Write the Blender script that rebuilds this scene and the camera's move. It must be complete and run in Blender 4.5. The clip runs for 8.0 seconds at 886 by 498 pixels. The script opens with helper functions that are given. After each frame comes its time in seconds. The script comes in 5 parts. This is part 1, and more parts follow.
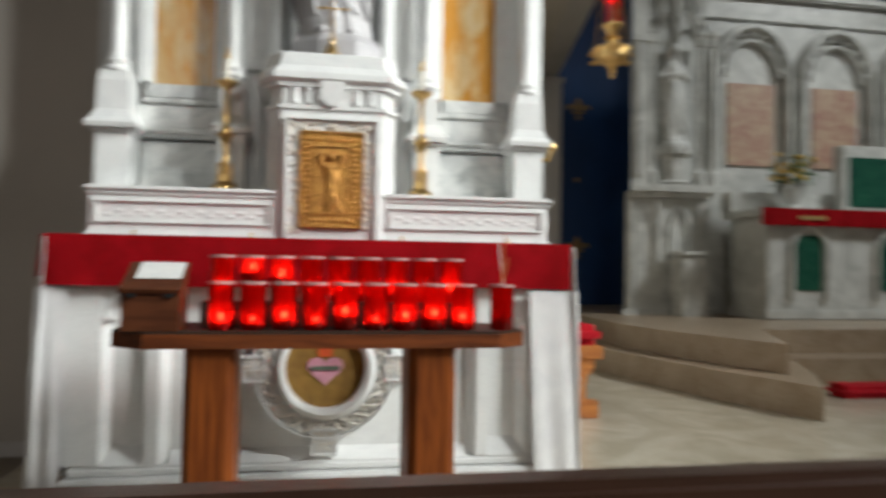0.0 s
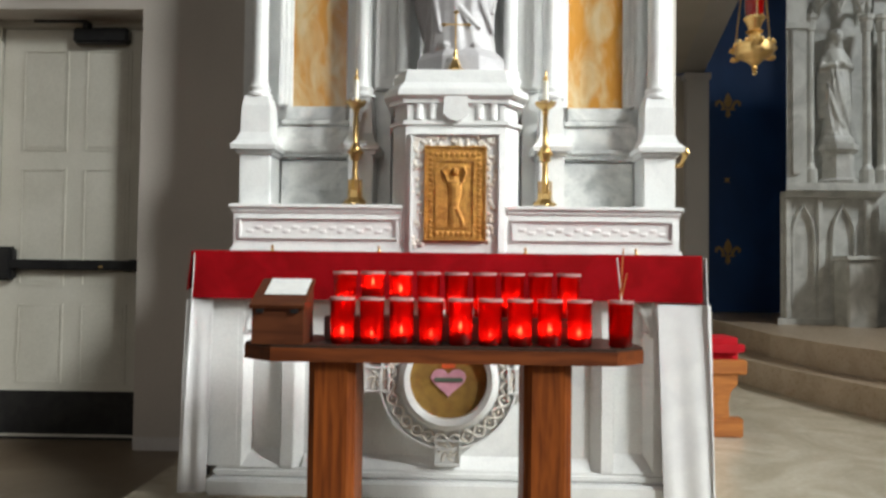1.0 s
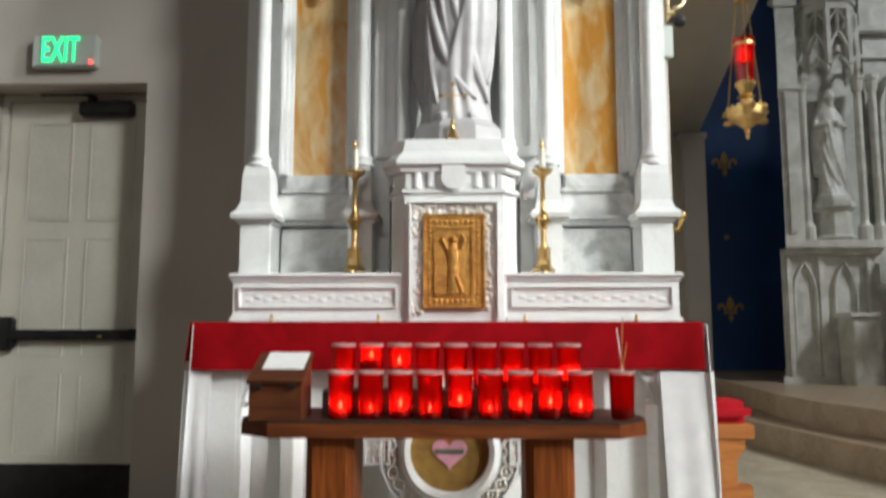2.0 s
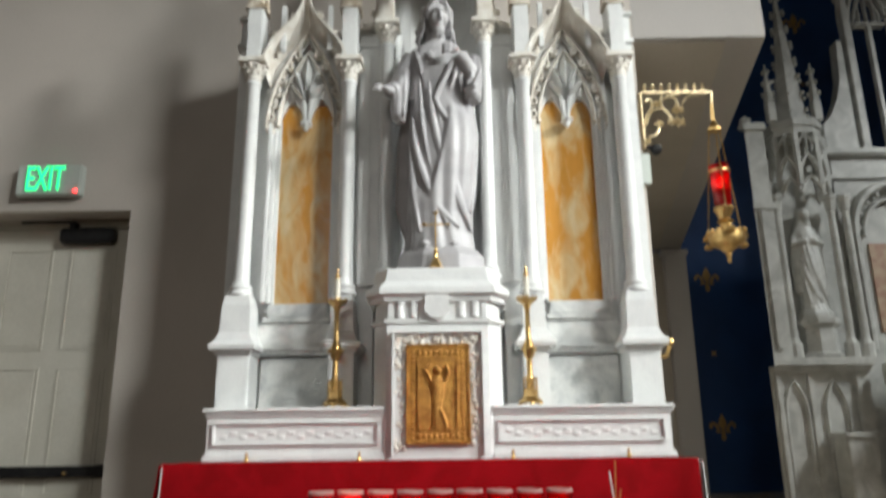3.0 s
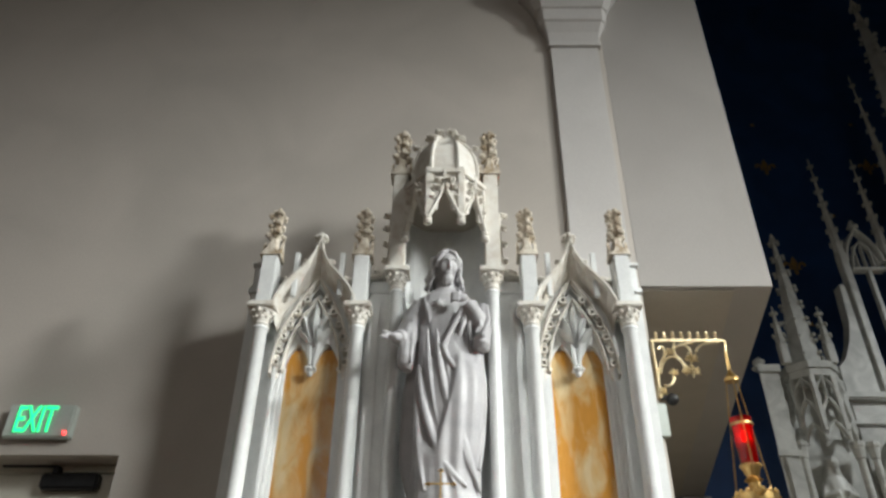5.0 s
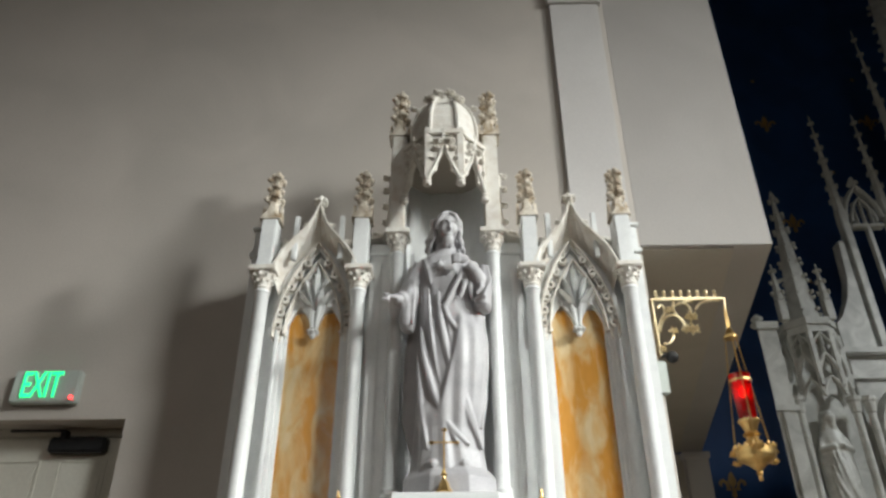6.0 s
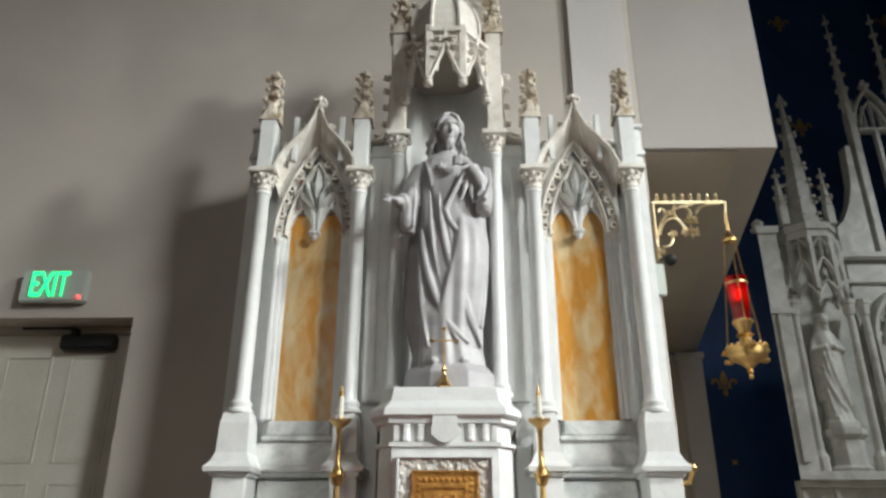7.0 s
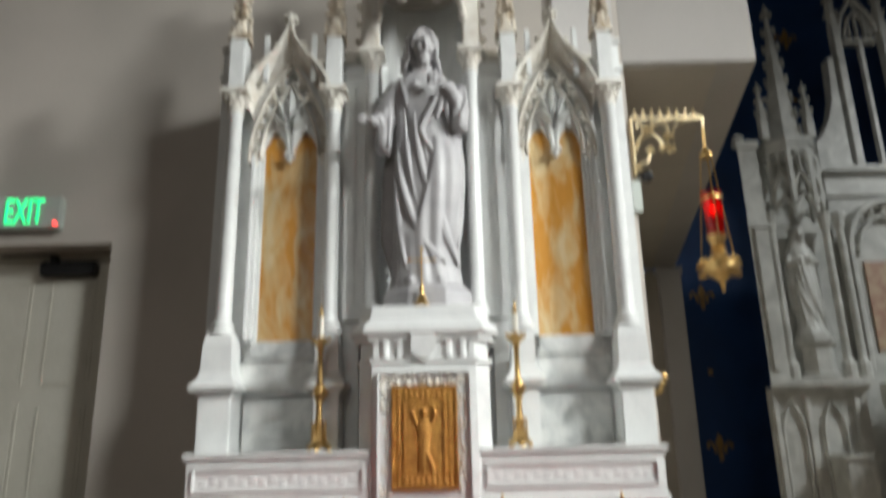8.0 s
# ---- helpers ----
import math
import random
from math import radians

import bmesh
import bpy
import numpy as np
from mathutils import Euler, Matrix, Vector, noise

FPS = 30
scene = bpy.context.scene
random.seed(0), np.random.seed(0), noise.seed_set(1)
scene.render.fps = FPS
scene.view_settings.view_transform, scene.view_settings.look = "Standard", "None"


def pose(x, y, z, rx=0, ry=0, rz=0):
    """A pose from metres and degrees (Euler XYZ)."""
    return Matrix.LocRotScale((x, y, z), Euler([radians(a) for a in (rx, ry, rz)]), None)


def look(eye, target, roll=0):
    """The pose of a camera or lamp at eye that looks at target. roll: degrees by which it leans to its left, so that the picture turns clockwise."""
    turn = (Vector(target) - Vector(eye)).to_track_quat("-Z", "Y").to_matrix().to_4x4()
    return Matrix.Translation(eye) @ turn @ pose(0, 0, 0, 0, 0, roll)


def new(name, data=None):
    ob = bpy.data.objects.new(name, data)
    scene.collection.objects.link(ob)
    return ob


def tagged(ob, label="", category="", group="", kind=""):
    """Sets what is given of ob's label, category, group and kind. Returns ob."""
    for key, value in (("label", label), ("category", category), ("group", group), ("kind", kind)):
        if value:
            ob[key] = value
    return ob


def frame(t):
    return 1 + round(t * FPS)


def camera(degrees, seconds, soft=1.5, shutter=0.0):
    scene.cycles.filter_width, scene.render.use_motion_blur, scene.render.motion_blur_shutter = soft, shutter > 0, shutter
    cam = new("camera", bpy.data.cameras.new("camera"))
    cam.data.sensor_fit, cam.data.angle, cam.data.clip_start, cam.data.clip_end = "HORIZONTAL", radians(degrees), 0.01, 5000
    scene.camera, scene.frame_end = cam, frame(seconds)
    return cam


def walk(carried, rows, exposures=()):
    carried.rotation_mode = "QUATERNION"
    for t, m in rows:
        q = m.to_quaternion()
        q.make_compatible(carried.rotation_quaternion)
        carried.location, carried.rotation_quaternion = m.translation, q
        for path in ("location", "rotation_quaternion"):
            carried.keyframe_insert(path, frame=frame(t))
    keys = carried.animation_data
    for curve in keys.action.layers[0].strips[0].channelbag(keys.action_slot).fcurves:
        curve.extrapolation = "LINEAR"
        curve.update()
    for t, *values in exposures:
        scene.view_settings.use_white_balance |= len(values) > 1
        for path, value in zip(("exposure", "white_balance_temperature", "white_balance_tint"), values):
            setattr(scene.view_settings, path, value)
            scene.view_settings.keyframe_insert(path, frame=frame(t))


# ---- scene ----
cam = camera(63.0, 8.0, soft=2.7, shutter=0.8)
EXPOSURES = [(0, -0.02), (0.5, 0.06), (1, 0.15), (2.5, 0.05), (3, -0.02), (3.5, -0.2), (4.5, -0.08), (6, -0.06), (7, -0.12), (8, -0.2)]
PATH = [
    (0, (-0.049, -2.847, 0.859), (0.306, -0.879, 0.915), 0.9),
    (0.5, (0.043, -2.832, 0.898), (-0.019, -0.833, 0.927), 2.5),
    (0.6, (0.045, -2.837, 0.9), (-0.066, -0.837, 0.93), 1.8),
    (0.8, (0.048, -2.85, 0.9), (-0.02, -0.85, 0.945), 1.1),
    (1, (0.05, -2.859, 0.9), (0.003, -0.86, 0.959), 0.7),
    (1.2, (0.06, -2.866, 0.898), (0.015, -0.868, 0.984), 0.4),
    (2.3, (0.064, -2.857, 0.969), (0.014, -0.882, 1.278), -0.1),
    (2.5, (0.068, -2.839, 0.983), (0.044, -0.876, 1.37), -0.8),
    (3, (0.07, -2.822, 1.029), (0.06, -0.891, 1.55), -0.7),
    (3.5, (0.058, -2.794, 1.044), (0.052, -0.925, 1.756), -0.2),
    (4, (0.058, -2.773, 1.109), (0.011, -0.971, 1.977), 0.2),
    (4.5, (0.064, -2.756, 1.161), (0.043, -1.032, 2.174), 0.5),
    (4.7, (0.083, -2.764, 1.172), (0.05, -1.094, 2.272), 0.8),
    (5.8, (0.06, -2.758, 1.181), (0.037, -1.028, 2.183), -0.1),
    (6, (0.071, -2.761, 1.178), (0.042, -1.026, 2.173), -0.2),
    (6.5, (0.074, -2.756, 1.145), (0.042, -0.967, 2.037), -0.3),
    (7, (0.077, -2.759, 1.166), (0.04, -0.909, 1.924), 0.1),
    (7.5, (0.104, -2.752, 1.236), (0.087, -0.897, 1.986), -0.3),
    (8, (0.117, -2.771, 1.158), (0.118, -0.848, 1.709), -1.3),
]
walk(cam, [(t, look(e, a, r)) for t, e, a, r in PATH], exposures=EXPOSURES)

# ---- world and light ----
world = bpy.data.worlds.new("sky")
scene.world = world
world.use_nodes = True
sky = world.node_tree.nodes.new("ShaderNodeTexSky")
sky.sky_type, sky.sun_disc = "NISHITA", False
sky.sun_elevation, sky.sun_rotation = radians(35), radians(120)
world.node_tree.links.new(sky.outputs[0], world.node_tree.nodes["Background"].inputs[0])
world.node_tree.nodes["Background"].inputs[1].default_value = 0.1
scene.view_settings.exposure = 0.0


def unseen_area_light(name, eye, target, w, h, power, colour, spread):
    """An unseen area lamp in place of daylight; no window is built."""
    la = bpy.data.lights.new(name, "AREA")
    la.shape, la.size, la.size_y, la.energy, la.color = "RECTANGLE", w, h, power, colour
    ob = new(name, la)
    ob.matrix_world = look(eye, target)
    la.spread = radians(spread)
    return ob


# unseen lamps for assumed high east windows, placed from the altar's cast shadows
unseen_area_light("unseen_daylight", (9.3, -3.5, 6.8), (-0.2, 0.9, 2.2), 0.7, 0.8, 91, (0.955, 0.985, 0.96), 52)
unseen_area_light("unseen_daylight", (9.0, -7.6, 7.3), (-0.9, 0.9, 0.5), 2.5, 2.5, 110, (0.955, 0.985, 0.96), 44)
# added fill from the back of the nave, for an assumed great window
unseen_area_light("unseen_daylight", (-0.6, -15.6, 6.0), (0.8, 0.8, 0.8), 5.0, 4.0, 66, (1.0, 0.955, 0.88), 100)
# added lamp in the chancel to brighten the high altar
unseen_area_light("unseen_daylight", (9.2, 0.2, 7.0), (4.4, 4.4, 1.1), 0.8, 2.0, 76, (0.94, 0.985, 0.99), 64)

# ---- materials ----


def material(name, colour, second=None, rough=0.5, metal=0.0, scale=6.0, fine=60.0, bump=0.15, mix=0.5, spec=0.5, stretch=(1, 1, 1), lo=0.35, hi=0.65, rand=0.0, distort=0.6):
    """Two colours blended by coarse noise, with fine grain in tone, gloss and relief."""
    m = bpy.data.materials.new(name)
    m.use_nodes = True
    t, k = m.node_tree.nodes, m.node_tree.links
    b = t["Principled BSDF"]
    co = t.new("ShaderNodeTexCoord")
    mp = t.new("ShaderNodeMapping")
    mp.inputs["Scale"].default_value = stretch
    k.new(co.outputs["Object"], mp.inputs[0])
    n1, n2 = t.new("ShaderNodeTexNoise"), t.new("ShaderNodeTexNoise")
    n1.inputs["Scale"].default_value, n2.inputs["Scale"].default_value = scale, fine
    n1.inputs["Detail"].default_value, n2.inputs["Detail"].default_value = 6, 4
    n1.inputs["Distortion"].default_value = distort
    k.new(mp.outputs[0], n1.inputs["Vector"])
    k.new(mp.outputs[0], n2.inputs["Vector"])
    ramp = t.new("ShaderNodeMapRange")
    ramp.inputs["From Min"].default_value, ramp.inputs["From Max"].default_value = lo, hi
    ramp.inputs["To Max"].default_value = mix * 2
    k.new(n1.outputs[0], ramp.inputs[0])
    mx = t.new("ShaderNodeMix")
    mx.data_type = "RGBA"
    second = second or tuple(c * 0.8 for c in colour)
    mx.inputs[6].default_value, mx.inputs[7].default_value = (*colour, 1), (*second, 1)
    k.new(ramp.outputs[0], mx.inputs[0])
    hs = t.new("ShaderNodeHueSaturation")
    vr = t.new("ShaderNodeMapRange")
    vr.inputs["To Min"].default_value, vr.inputs["To Max"].default_value = 0.88, 1.12
    k.new(n2.outputs[0], vr.inputs[0])
    if rand:
        oi = t.new("ShaderNodeObjectInfo")
        rr = t.new("ShaderNodeMapRange")
        rr.inputs["To Min"].default_value, rr.inputs["To Max"].default_value = 1 - rand, 1 + rand
        k.new(oi.outputs["Random"], rr.inputs[0])
        mu = t.new("ShaderNodeMath")
        mu.operation = "MULTIPLY"
        k.new(vr.outputs[0], mu.inputs[0])
        k.new(rr.outputs[0], mu.inputs[1])
        k.new(mu.outputs[0], hs.inputs["Value"])
    else:
        k.new(vr.outputs[0], hs.inputs["Value"])
    k.new(mx.outputs[2], hs.inputs["Color"])
    k.new(hs.outputs[0], b.inputs["Base Color"])
    ro = t.new("ShaderNodeMapRange")
    ro.inputs["To Min"].default_value, ro.inputs["To Max"].default_value = max(rough - 0.12, 0.03), min(rough + 0.12, 1)
    k.new(n2.outputs[0], ro.inputs[0])
    k.new(ro.outputs[0], b.inputs["Roughness"])
    b.inputs["Metallic"].default_value = metal
    b.inputs["Specular IOR Level"].default_value = spec
    if bump:
        bp = t.new("ShaderNodeBump")
        bp.inputs["Strength"].default_value, bp.inputs["Distance"].default_value = bump, 0.01
        k.new(n2.outputs[0], bp.inputs["Height"])
        k.new(bp.outputs[0], b.inputs["Normal"])
    return m


def glow(name, colour, strength):
    m = bpy.data.materials.new(name)
    m.use_nodes = True
    b = m.node_tree.nodes["Principled BSDF"]
    b.inputs["Base Color"].default_value = (*colour, 1)
    b.inputs["Emission Color"].default_value = (*colour, 1)
    b.inputs["Emission Strength"].default_value = strength
    return m


def red_glass_material():
    m = bpy.data.materials.new("red_glass")
    m.use_nodes = True
    t, k = m.node_tree.nodes, m.node_tree.links
    t.remove(t["Principled BSDF"])
    out = t["Material Output"]
    tr, tl, gl = t.new("ShaderNodeBsdfTransparent"), t.new("ShaderNodeBsdfTranslucent"), t.new("ShaderNodeBsdfGlossy")
    tr.inputs[0].default_value, tl.inputs[0].default_value = (1.0, 0.15, 0.13, 1), (1.0, 0.05, 0.045, 1)
    gl.inputs["Roughness"].default_value = 0.08
    a, b = t.new("ShaderNodeMixShader"), t.new("ShaderNodeMixShader")
    a.inputs[0].default_value = 0.42
    fr = t.new("ShaderNodeFresnel")
    fr.inputs[0].default_value = 1.45
    k.new(tr.outputs[0], a.inputs[1]), k.new(tl.outputs[0], a.inputs[2])
    k.new(fr.outputs[0], b.inputs[0]), k.new(a.outputs[0], b.inputs[1]), k.new(gl.outputs[0], b.inputs[2])
    k.new(b.outputs[0], out.inputs[0])
    return m


WALL = material("wall_paint", (0.56, 0.51, 0.46), (0.49, 0.45, 0.405), 0.75, scale=1.2, fine=90, bump=0.08)
# for the unseen walls and ceiling, darkened so they bounce less light
NAVE = material("unseen_shell_dark", (0.22, 0.20, 0.18), (0.18, 0.165, 0.15), 0.8, scale=1.2, fine=80, bump=0.08)
WALL_SIDE = material("arch_paint", (0.62, 0.595, 0.575), (0.57, 0.545, 0.525), 0.7, scale=1.5, fine=80, bump=0.06)
# darker tone than the wall and pier beside it
BULKHEAD = material("bulkhead_tone", (0.43, 0.405, 0.38), (0.395, 0.37, 0.345), 0.75, scale=1.3, fine=80, bump=0.06)
# browner, darker tone than the wall; also on passage walls and canopy ceiling
SOFFIT = material("soffit_brown", (0.46, 0.42, 0.36), (0.42, 0.38, 0.32), 0.8, scale=1.5, fine=80, bump=0.06)
MARBLE = material("white_marble", (0.79, 0.80, 0.79), (0.70, 0.71, 0.71), 0.32, scale=5, fine=120, bump=0.05, mix=0.45, lo=0.45, hi=0.75, distort=1.6)
GREY_MARBLE = material("grey_veined_marble", (0.72, 0.73, 0.71), (0.42, 0.44, 0.44), 0.3, scale=4, fine=60, bump=0.04, mix=0.5, lo=0.42, hi=0.68, distort=2.2)
CREAM = material("carved_marble", (0.79, 0.76, 0.70), (0.60, 0.53, 0.44), 0.5, scale=16, fine=120, bump=0.25, mix=0.4, lo=0.45, hi=0.75)
FINIAL = material("stained_finial_marble", (0.76, 0.70, 0.60), (0.40, 0.30, 0.19), 0.55, scale=18, fine=120, bump=0.3, mix=0.5, lo=0.4, hi=0.65)
STATUE = material("statue_marble", (0.50, 0.49, 0.495), (0.40, 0.39, 0.405), 0.45, scale=7, fine=90, bump=0.06, mix=0.4)
ONYX = material("amber_onyx", (0.60, 0.28, 0.05), (0.68, 0.53, 0.30), 0.2, scale=7.5, fine=28, bump=0.02, mix=0.5, lo=0.42, hi=0.66, stretch=(1.5, 1, 0.6), distort=0.7)
GOLD = material("polished_brass", (0.70, 0.48, 0.20), (0.46, 0.29, 0.10), 0.34, metal=1, scale=20, fine=150, bump=0.2, mix=0.4)
GILT = material("gilt_relief", (0.66, 0.36, 0.09), (0.42, 0.20, 0.05), 0.38, metal=0.75, scale=30, fine=140, bump=0.5, mix=0.5)
MEDAL = material("mosaic_gold_ground", (0.33, 0.19, 0.04), (0.24, 0.13, 0.03), 0.5, metal=0.3, scale=20, fine=160, bump=0.4)
WOOD = material("stained_oak", (0.27, 0.070, 0.012), (0.13, 0.030, 0.006), 0.5, spec=0.2, scale=5, fine=60, bump=0.12, stretch=(9, 9, 0.7), mix=0.5)
TABLE_WOOD = material("stained_oak_edge", (0.19, 0.048, 0.011), (0.10, 0.024, 0.006), 0.42, spec=0.3, scale=5, fine=60, bump=0.12, stretch=(0.8, 6, 7), mix=0.5)
WOOD_TOP = material("dark_oak", (0.045, 0.022, 0.014), (0.03, 0.014, 0.009), 0.42, scale=6, fine=70, bump=0.1, stretch=(1, 6, 6))
BOX_WOOD = material("box_walnut", (0.11, 0.034, 0.013), (0.07, 0.020, 0.008), 0.5, spec=0.2, scale=7, fine=70, bump=0.1, stretch=(1, 4, 5))
BENCH_WOOD = material("golden_oak", (0.50, 0.19, 0.045), (0.36, 0.12, 0.03), 0.4, scale=6, fine=60, bump=0.1, stretch=(1, 4, 6))
PEW_WOOD = material("pew_wood", (0.06, 0.026, 0.015), (0.04, 0.017, 0.01), 0.35, scale=5, fine=60, bump=0.08, stretch=(0.7, 6, 6))
RED_CLOTH = material("red_damask", (0.30, 0.004, 0.008), (0.22, 0.003, 0.005), 0.85, scale=9, fine=260, bump=0.3, spec=0.06)
RED_PAD = material("red_velvet", (0.50, 0.01, 0.02), (0.38, 0.006, 0.014), 0.85, scale=9, fine=200, bump=0.3, spec=0.2)
LINEN = material("white_linen", (0.80, 0.80, 0.80), (0.72, 0.72, 0.73), 0.85, scale=8, fine=300, bump=0.3, spec=0.2)
PAPER = material("white_card", (0.82, 0.82, 0.80), (0.76, 0.76, 0.74), 0.7, scale=20, fine=100, bump=0.02)
DOOR = material("door_paint", (0.60, 0.58, 0.51), (0.54, 0.52, 0.45), 0.45, scale=3, fine=70, bump=0.06)
BLACK = material("black_metal", (0.018, 0.018, 0.02), (0.03, 0.03, 0.03), 0.4, metal=0.4, scale=12, fine=90, bump=0.05)
FLOOR = material("brown_terrazzo", (0.22, 0.165, 0.11), (0.16, 0.115, 0.075), 0.35, scale=3, fine=120, bump=0.03)
STONE_FLOOR = material("cream_marble_floor", (0.42, 0.37, 0.28), (0.54, 0.48, 0.38), 0.2, scale=2.2, fine=40, bump=0.02, distort=2.0)
STEP_STONE = material("tan_marble_step", (0.40, 0.31, 0.22), (0.32, 0.24, 0.16), 0.3, scale=3, fine=50, bump=0.03, distort=1.5)
PALE_BRASS = material("pale_bright_brass", (0.88, 0.76, 0.52), (0.62, 0.48, 0.26), 0.38, metal=1, scale=24, fine=150, bump=0.3, mix=0.4)
BLUE = material("deep_blue_wall", (0.008, 0.056, 0.19), (0.005, 0.038, 0.135), 0.6, scale=1.2, fine=60, bump=0.05)
GOLD_PAINT = material("gold_stencil", (0.42, 0.27, 0.10), (0.32, 0.2, 0.07), 0.5, metal=0.2, scale=10, fine=60, bump=0.05)
ALTAR_STONE = material("aged_marble", (0.60, 0.60, 0.56), (0.40, 0.40, 0.37), 0.42, scale=3, fine=60, bump=0.08, distort=1.6)
HEART = material("heart_enamel", (0.60, 0.30, 0.36), (0.5, 0.22, 0.28), 0.5, scale=20, fine=90, bump=0.05)
THORN = material("thorn_green", (0.12, 0.15, 0.11), (0.08, 0.1, 0.07), 0.6, scale=20, fine=90)
FLAME_RED = material("painted_flame", (0.7, 0.12, 0.03), (0.6, 0.08, 0.02), 0.5)
WAX = material("candle_wax", (0.80, 0.77, 0.68), (0.74, 0.7, 0.6), 0.5, bump=0.02)
DARK_WAX = material("dark_red_wax", (0.10, 0.004, 0.006), (0.06, 0.002, 0.003), 0.4)
RIM = material("frosted_rim", (0.55, 0.36, 0.34), (0.42, 0.20, 0.19), 0.25)
SIGN = material("sign_housing", (0.52, 0.56, 0.52), (0.48, 0.52, 0.48), 0.4, scale=8, fine=80, bump=0.02)
LEAF = material("flower_leaves", (0.05, 0.12, 0.03), (0.03, 0.07, 0.02), 0.6, scale=20)
BLOOM = material("yellow_blooms", (0.6, 0.42, 0.05), (0.5, 0.25, 0.05), 0.6, scale=30)
GREEN_STONE = material("green_marble", (0.02, 0.10, 0.06), (0.01, 0.06, 0.04), 0.25, scale=6)
PICTURE = material("faded_mosaic", (0.45, 0.33, 0.22), (0.32, 0.16, 0.12), 0.5, scale=9, fine=40)
RED_GLASS = red_glass_material()
FLAME = glow("candle_flame", (1.0, 0.62, 0.28), 95.0)
EXIT_GREEN = glow("green_sign_letters", (0.02, 0.80, 0.26), 1.9)
RED_LED = glow("red_indicator", (1.0, 0.03, 0.03), 8.0)
LAMP_FLAME = glow("sanctuary_flame", (1.0, 0.05, 0.03), 9.0)

# ---- mesh helpers ----


def thing(name, at, label, category, group="", rz=0, k=1.0):
    ob = new(name)
    ob.empty_display_size = 0.1
    ob.matrix_basis = pose(*at, 0, 0, rz) @ Matrix.Diagonal((k, k, k, 1))
    return tagged(ob, label, category, group)


def finish(name, bm, mat, smooth=False):
    bmesh.ops.recalc_face_normals(bm, faces=bm.faces)
    me = bpy.data.meshes.new(name)
    if smooth:
        for f in bm.faces:
            f.smooth = True
        for e in bm.edges:
            if len(e.link_faces) == 2 and e.calc_face_angle(0) > 0.7:
                e.smooth = False
    bm.to_mesh(me)
    bm.free()
    me.materials.append(mat)
    return new(name, me)


def part(name, bm, mat, parent, label="", smooth=False):
    ob = finish(name, bm, mat, smooth)
    ob.parent = parent
    if label:
        tagged(ob, label)
    return ob


def structure(name, bm, mat, label, category, smooth=False):
    return tagged(finish(name, bm, mat, smooth), label, category, kind="structure")


def B():
    return bmesh.new()


def box(bm, x0, x1, y0, y1, z0, z1, bevel=0.0):
    vs = [bm.verts.new((x, y, z)) for x in (x0, x1) for y in (y0, y1) for z in (z0, z1)]
    fs = [bm.faces.new([vs[i] for i in q]) for q in ((0, 1, 3, 2), (4, 6, 7, 5), (0, 4, 5, 1), (2, 3, 7, 6), (0, 2, 6, 4), (1, 5, 7, 3))]
    if bevel:
        es = list({e for f in fs for e in f.edges})
        bmesh.ops.bevel(bm, geom=es, offset=bevel, segments=2, affect="EDGES")
    return bm


def prism(bm, poly, a, b, axis="y"):
    """A closed outline, drawn in the plane across the axis, from a to b along it."""
    def place(p, d):
        return {"y": (p[0], d, p[1]), "z": (p[0], p[1], d), "x": (d, p[0], p[1])}[axis]
    va, vb = [bm.verts.new(place(p, a)) for p in poly], [bm.verts.new(place(p, b)) for p in poly]
    n = len(poly)
    bm.faces.new(va)
    bm.faces.new(vb[::-1])
    for i in range(n):
        bm.faces.new((va[i], vb[i], vb[(i + 1) % n], va[(i + 1) % n]))
    return bm


def loft(bm, rings, closed=True, caps=True):
    """Faces between rings of points of equal number."""
    vr = [[bm.verts.new(p) for p in r] for r in rings]
    n = len(rings[0])
    for a, b in zip(vr, vr[1:]):
        for i in range(n if closed else n - 1):
            bm.faces.new((a[i], a[(i + 1) % n], b[(i + 1) % n], b[i]))
    if caps and closed:
        bm.faces.new(vr[0][::-1])
        bm.faces.new(vr[-1])
    return bm


def lathe(bm, profile, x=0, y=0, z=0, seg=14, turn=0.0, sx=1.0, sy=1.0):
    """A turned form: rows of radius and height."""
    rings = [[(x + sx * r * math.cos(turn + 2 * math.pi * i / seg), y + sy * r * math.sin(turn + 2 * math.pi * i / seg), z + h) for i in range(seg)] for r, h in profile]
    return loft(bm, rings)


def tube(bm, pts, r, seg=8):
    """A round bar along points; r is one radius or one for each point."""
    pts = [Vector(p) for p in pts]
    rs = r if isinstance(r, (list, tuple)) else [r] * len(pts)
    rings, side = [], None
    for i, p in enumerate(pts):
        d = (pts[min(i + 1, len(pts) - 1)] - pts[max(i - 1, 0)]).normalized()
        if side is None:
            side = d.orthogonal().normalized()
        side = (side - d * side.dot(d)).normalized()
        up = d.cross(side)
        rings.append([p + rs[i] * (math.cos(2 * math.pi * k / seg) * side + math.sin(2 * math.pi * k / seg) * up) for k in range(seg)])
    return loft(bm, rings)


def ball(bm, c, r, u=8, v=6, sx=1, sy=1, sz=1):
    lathe(bm, [(max(r * math.sin(math.pi * j / v), 1e-4) , -r * math.cos(math.pi * j / v) * sz) for j in range(v + 1)], *c, seg=u, sx=sx, sy=sy)
    return bm


